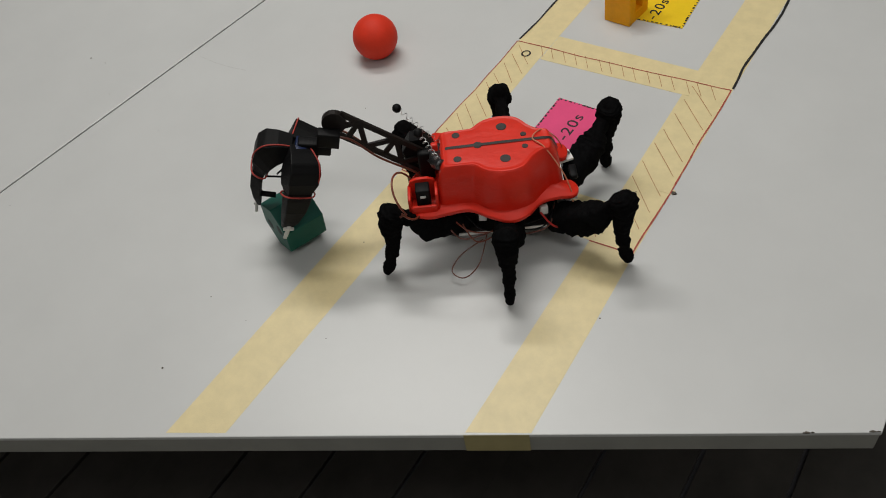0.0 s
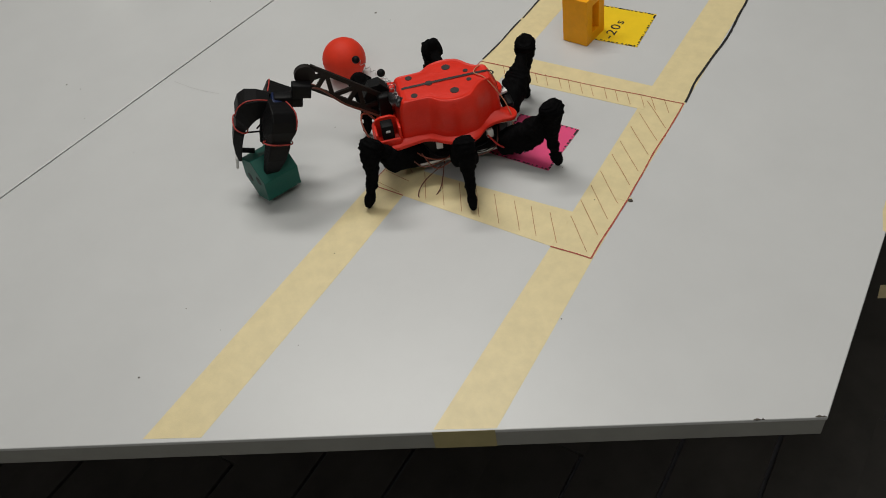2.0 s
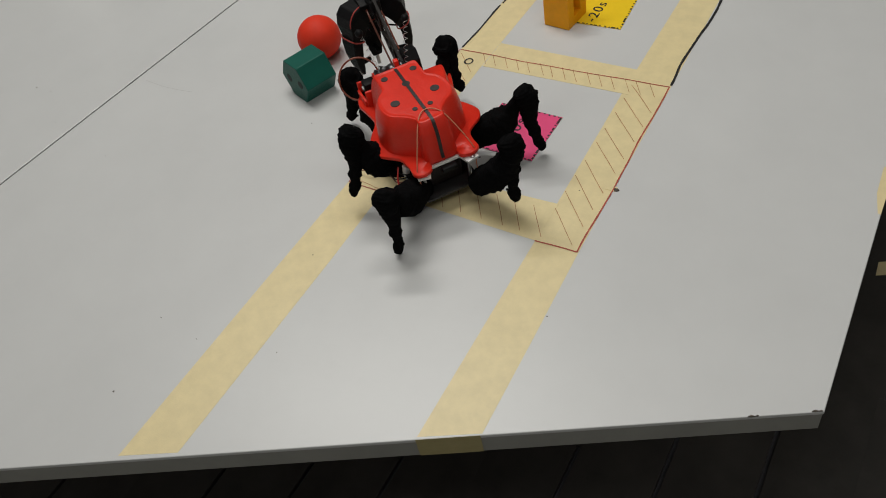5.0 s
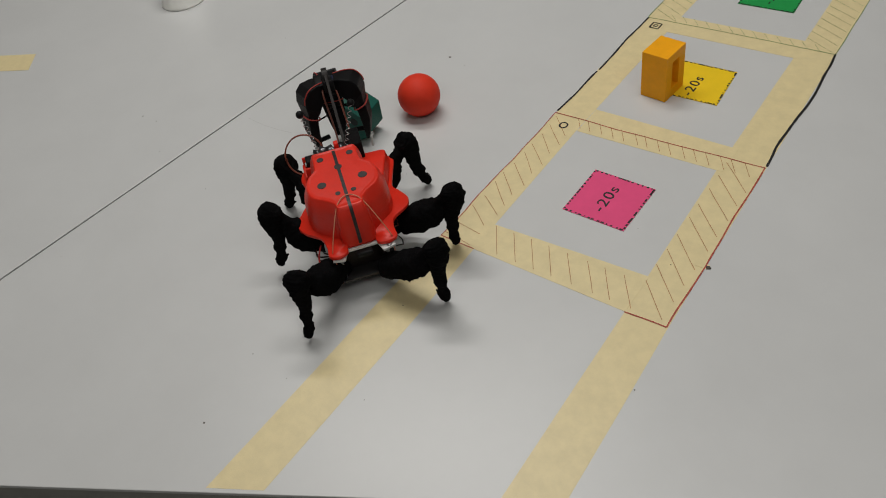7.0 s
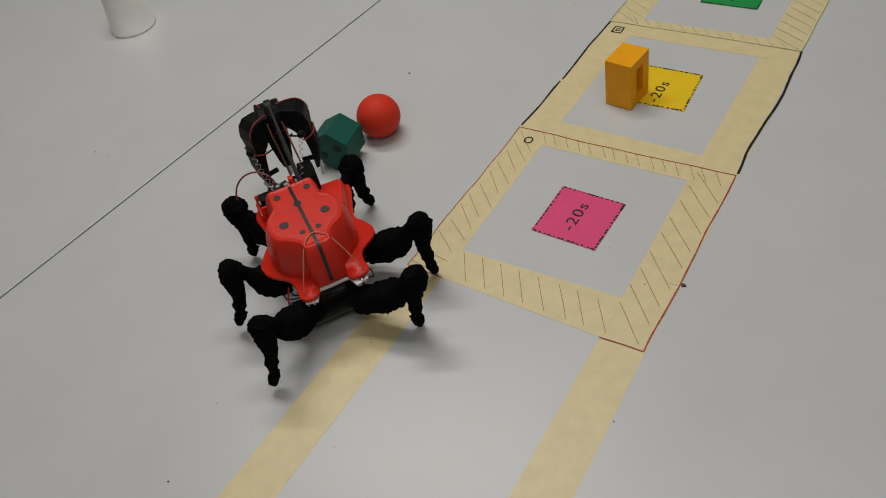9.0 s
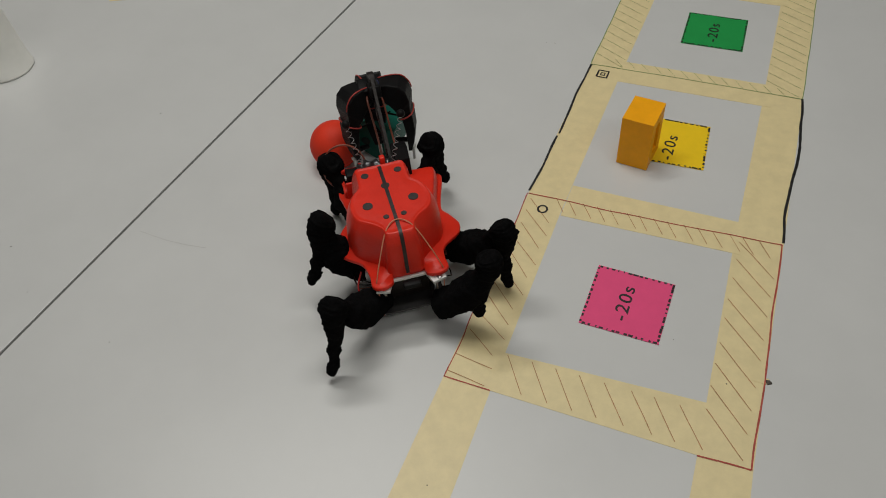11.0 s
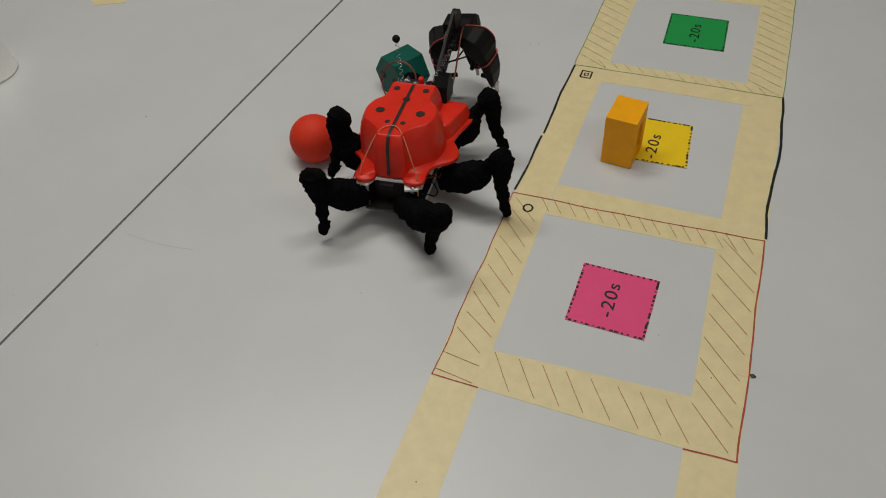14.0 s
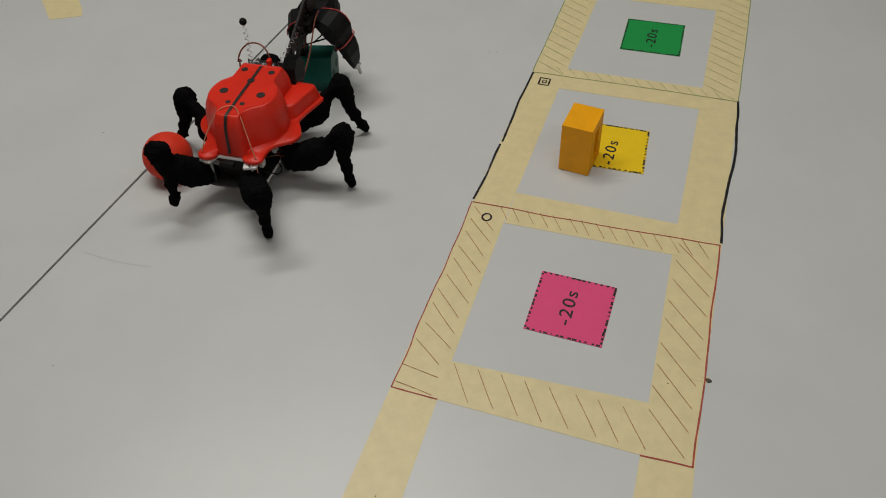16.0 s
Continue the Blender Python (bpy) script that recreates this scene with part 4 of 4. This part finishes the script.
# ---- building ----
room()
tables()
lane()
paper_notes()
orange_block()
BALL = red_ball()
TEAL_BLOCK = teal_block()
cup()
small_scraps()
ROBOT, ARM, GRIPPER, LEGS = build_robot()
floor_planks()


BODY_ROWS = (
    # seconds, x, y, z, roll, pitch, turn
    (0, 0.1427, -0.0201, 0.0036, -0.2, -1.5, 215.9),
    (0.5, 0.1436, -0.0204, 0.0030, 0.4, -1.8, 216.2),
    (1, 0.1460, -0.0227, 0.0030, -0.8, -2.9, 214.5),
    (1.5, 0.0932, 0.0412, -0.0039, -0.8, -0.5, 220.8),
    (2, 0.0597, 0.0872, -0.0054, -1.1, -1.3, 224.1),
    (2.5, 0.0728, 0.0798, 0.0010, -0.5, -0.2, 215.0),
    (3, 0.0808, 0.0552, 0.0037, -0.9, -2.8, 197.0),
    (5.5, 0.0738, 0.0399, -0.0003, 0.0, -0.7, 141.8),
    (6, 0.0462, 0.0092, 0.0014, 1.3, -2.8, 142.1),
    (6.5, -0.0155, -0.0248, 0.0018, -0.2, -1.1, 144.9),
    (7, -0.0629, -0.0623, 0.0012, -0.3, -0.3, 141.6),
    (7.5, -0.0713, -0.0707, 0.0029, -0.5, -2.2, 141.3),
    (8, -0.0534, -0.0604, 0.0032, 1.7, -2.2, 143.1),
    (8.5, -0.0613, -0.0624, 0.0046, 0.1, -1.6, 143.0),
    (9, -0.0591, -0.0626, 0.0026, 0.6, -1.4, 147.0),
    (11.5, -0.0959, 0.1319, -0.0050, -1.3, 1.8, 122.5),
    (12, -0.1091, 0.1396, -0.0022, -0.0, 1.6, 114.3),
    (12.5, -0.1208, 0.1447, -0.0031, -3.3, 1.6, 89.8),
    (13, -0.1069, 0.1760, -0.0023, -0.4, 1.8, 97.7),
    (13.5, -0.1090, 0.2202, -0.0036, -0.8, 1.9, 99.0),
    (14, -0.1130, 0.2232, -0.0036, -1.2, 3.3, 96.2),
    (14.5, -0.1373, 0.2488, -0.0017, -2.3, 1.9, 96.2),
    (15, -0.2137, 0.2408, 0.0004, 0.4, 1.7, 95.3),
    (15.5, -0.2527, 0.2574, -0.0004, 0.0, 3.9, 96.2),
    (16, -0.2500, 0.2369, 0.0011, -0.3, 1.6, 94.0),
)
LEG_ROWS = (
    # seconds, then sweep, lift and shin lean in degrees for each leg in turn
    (0, -24, 16, 12, -6, 20, 10, 12, 26, 6, 0, 20, 0, 5, 14, 23, 0, 20, -1),
    (0.5, -25, 16, 11, -6, 21, 6, 10, 28, 6, 0, 20, 0, 5, 23, -2, 4, 22, 1),
    (1, -34, 15, 11, -10, 19, 17, 30, 29, 7, -1, 18, 0, 6, 10, 27, -15, 22, -9),
    (1.5, -11, 20, 21, -10, 25, 0, -2, 27, 15, -3, 28, 3, 1, 17, 28, 7, 24, 7),
    (2, -11, 27, 15, -5, 31, 16, 10, 36, 5, 2, 28, 3, 9, 16, 31, 6, 28, -2),
    (2.5, -22, 22, 13, 5, 23, 15, -17, 25, 7, 0, 24, 0, 0, 10, 31, 28, 20, -4),
    (3, -7, 36, 15, -19, 29, 8, 14, 28, 3, -11, 12, 12, 6, 10, 27, -43, 46, 3),
    (3.5, -4, 46, 15, -24, 24, 6, 20, 44, 2, -20, 14, 13, 6, 31, 23, -45, 42, 2),
    (4, -23, 27, 17, -3, 42, 8, 2, 28, 2, -6, 32, 13, -17, 20, 18, -23, 54, 0),
    (4.5, -9, 40, 18, -13, 28, 9, 16, 44, 2, -23, 18, 13, -8, 41, 14, -34, 35, -1),
    (5, -28, 22, 19, 9, 47, 11, -2, 27, 1, -9, 36, 13, -31, 30, 10, -12, 47, -2),
    (5.5, -23, 19, 20, 7, 33, 13, 4, 27, 1, -18, 23, 13, -30, 35, 5, -14, 27, -3),
    (6, -15, 18, 11, 1, 31, 16, -1, 31, 2, -8, 18, 16, -37, 46, 2, -13, 32, 0),
    (6.5, -11, 19, 13, 9, 34, 7, -2, 28, 14, -26, 15, 22, -20, 24, -4, 1, 25, 9),
    (7, -7, 16, 15, -5, 35, 5, 5, 26, 8, -24, 20, 15, -28, 24, -5, 1, 26, 0),
    (7.5, -11, 17, 9, 12, 37, 20, 12, 27, 6, -19, 20, 11, -23, 23, 2, -7, 26, -3),
    (8, -13, 13, 12, 3, 32, 7, 7, 34, 7, -19, 15, 28, -24, 34, 2, 0, 28, 13),
    (8.5, 0, 19, 0, 8, 35, 20, 13, 26, 8, -19, 23, 12, -21, 21, 4, -6, 23, -3),
    (9, 0, 21, 0, 5, 28, 11, -7, 27, 12, -8, 19, 12, -37, 25, 4, 5, 26, -6),
    (9.5, 6, 40, 1, -4, 32, 12, 4, 44, 13, -15, 21, 14, -29, 42, 4, -1, 26, -7),
    (10, -12, 27, 3, 11, 51, 14, -8, 29, 14, 2, 38, 16, -46, 27, 4, 17, 42, -8),
    (10.5, 2, 46, 4, -6, 39, 16, 12, 46, 15, -13, 24, 18, -30, 44, 3, 3, 27, -9),
    (11, -17, 33, 6, 8, 58, 17, -1, 30, 16, 4, 41, 19, -47, 29, 3, 21, 43, -10),
    (11.5, -11, 36, 7, -1, 46, 19, 11, 31, 17, -4, 27, 21, -39, 30, 3, 15, 27, -11),
    (12, -45, 16, 4, -1, 54, 16, 27, 29, 1, -25, 23, 24, -18, 32, 4, -29, 26, -8),
    (12.5, -45, 16, 4, 21, 63, 12, 31, 33, 3, -13, 24, 12, -4, 21, 4, -2, 33, -12),
    (13, -45, 16, 4, -17, 28, 13, 19, 30, 14, -7, 23, 25, -38, 26, 0, 21, 17, -16),
    (13.5, -45, 16, 4, -14, 31, 4, 14, 34, 11, -16, 29, 15, -26, 27, 4, -5, 29, -12),
    (14, -45, 16, 4, 29, 57, 13, 11, 32, -1, -21, 30, 15, -13, 25, 5, 1, 17, -21),
    (14.5, -45, 16, 4, -12, 30, 13, 22, 34, 0, -11, 27, 7, -18, 22, -2, -27, 21, -26),
    (15, -45, 16, 4, -18, 19, 16, 32, 31, -5, -8, 26, 18, -6, 22, 9, -8, 28, -14),
    (15.5, -45, 16, 4, -29, 21, 29, 19, 27, -4, -22, 25, 23, -14, 24, 1, 3, 15, -15),
    (16, -45, 16, 4, -18, 21, 23, 18, 41, 0, -19, 22, 19, 2, 23, 2, -8, 18, -13),
)
BALL_ROWS = (
    (0, -0.1470, 0.1595), (2, -0.1465, 0.1600), (3, -0.1490, 0.1670), (4.5, -0.1625, 0.1825), (5.5, -0.1670, 0.1880), (6.5, -0.1630, 0.1830), (7.2, -0.1580, 0.1770),
    (9.2, -0.1595, 0.1790), (10.4, -0.1900, 0.2050), (11.5, -0.2310, 0.2395), (13.5, -0.2310, 0.2395), (14.0, -0.2325, 0.2392), (14.5, -0.2640, 0.2370), (15.0, -0.3335, 0.2240), (15.5, -0.3375, 0.2160), (16.0, -0.3435, 0.1990),
)
# seconds, x, y, height, turn, roll on its own axis, tip
BLOCK_ROWS = (
    (0, -0.0356, -0.1284, 0.032, 250, 20, 0), (0.5, -0.0365, -0.1275, 0.032, 250, 20, 0), (1.0, -0.0353, -0.1238, 0.032, 250, 20, 0),
    (1.5, -0.0687, -0.0918, 0.032, 250, 20, 0), (2.0, -0.0915, -0.0523, 0.032, 250, 20, 0), (2.5, -0.1048, -0.0387, 0.031, 240, 18, 0),
    (3.0, -0.1299, 0.0112, 0.028, 206, 14, 0), (4.2, -0.135, 0.08, 0.0250, 230, 4, 0), (5.5, -0.1352, 0.1337, 0.0250, 257, 0, 0),
    (6.0, -0.1566, 0.1182, 0.0258, 262, 8, 0), (6.5, -0.1925, 0.1028, 0.0278, 278, 24, 0), (7.0, -0.2041, 0.105, 0.0284, 280, 30, 0),
    (7.5, -0.1983, 0.1043, 0.0284, 282, 30, 0), (8.0, -0.1842, 0.1148, 0.0284, 282, 30, 0), (8.5, -0.1727, 0.1189, 0.0284, 282, 30, 0),
    (9.0, -0.1756, 0.1161, 0.0284, 282, 30, 0), (10.3, -0.18, 0.21, 0.0284, 276, 30, 0), (11.5, -0.1826, 0.3016, 0.0284, 266, 30, 0),
    (12.0, -0.1738, 0.3224, 0.0262, 232, 12, 0), (12.5, -0.1771, 0.3525, 0.0250, 202, 0, 0), (13.0, -0.1806, 0.359, 0.0250, 195, 0, 0),
    (13.5, -0.1866, 0.3615, 0.0250, 190, 0, 0), (14.0, -0.1864, 0.3911, 0.0250, 240, 0, 0), (14.5, -0.1919, 0.4139, 0.0250, 225, 0, 0),
    (15.0, -0.2149, 0.4047, 0.0250, 195, 0, 0), (15.5, -0.2379, 0.4086, 0.0250, 215, 0, 0), (16.0, -0.2501, 0.4052, 0.0250, 195, 0, 0),
)
# seconds, x, y and z of the hub, tilt forward, spin, swing to the right
GRIP_ROWS = (
    (0, 0.184, -0.017, 0.1120, 26, 0, 0), (3, 0.184, -0.017, 0.1120, 26, 0, 0), (5.5, 0.160, -0.018, 0.1165, -4, 0, 0), (9, 0.160, -0.018, 0.1165, -6, 0, 0),
    (11.5, 0.160, -0.018, 0.1165, -6, 0, 0), (12, 0.160, -0.020, 0.1150, 12, 0, 3), (12.5, 0.158, -0.024, 0.1075, 18, 0, 6), (16, 0.158, -0.024, 0.1075, 18, 0, 6),
)
# seconds, pitch down, turn to the right
ARM_ROWS = ((0, 0, 0), (3, 0, 0), (5.5, 5, 1), (11.5, 5, 1), (12.5, 5, 5), (16, 5, 5))


def motions():
    walk(ROBOT, [(t, pose(x, y, z, roll, pitch, turn)) for t, x, y, z, roll, pitch, turn in BODY_ROWS])
    for k, (name, (femur, shin)) in enumerate(LEGS.items()):
        hx, hy = HIPS[name]
        rest = (45, 90, 135, -45, -90, -135)[k]
        walk(femur, [(r[0], pose(hx, hy, HIP_Z, 0, -r[2 + 3 * k], rest + r[1 + 3 * k])) for r in LEG_ROWS])
        walk(shin, [(r[0], pose(FEMUR, 0, 0, 0, r[2 + 3 * k] - r[3 + 3 * k], 0)) for r in LEG_ROWS])
    walk(GRIPPER, [(t, pose(x, y, z, -swing, -tilt, 0) @ pose(0, 0, 0, 0, 0, spin)) for t, x, y, z, tilt, spin, swing in GRIP_ROWS])
    walk(ARM, [(t, Matrix.Translation(SHOULDER) @ pose(0, 0, 0, 0, down, -right)) for t, down, right in ARM_ROWS])
    spin = Matrix()
    rows, last = [], None
    for t, x, y in BALL_ROWS:
        if last is not None:
            d = Vector((x - last[0], y - last[1], 0))
            if d.length > 1e-5:
                spin = Matrix.Rotation(d.length / BALL_R, 4, Vector((-d.y, d.x, 0)).normalized()) @ spin
        last = (x, y)
        rows.append((t, Matrix.Translation((x, y, BALL_R * 0.99)) @ spin))
    walk(BALL, rows)
    walk(TEAL_BLOCK, [(t, pose(x, y, z, 0, 0, turn) @ pose(0, 0, 0, 0, tip, 0) @ pose(0, 0, 0, roll, 0, 0)) for t, x, y, z, turn, roll, tip in BLOCK_ROWS])


motions()
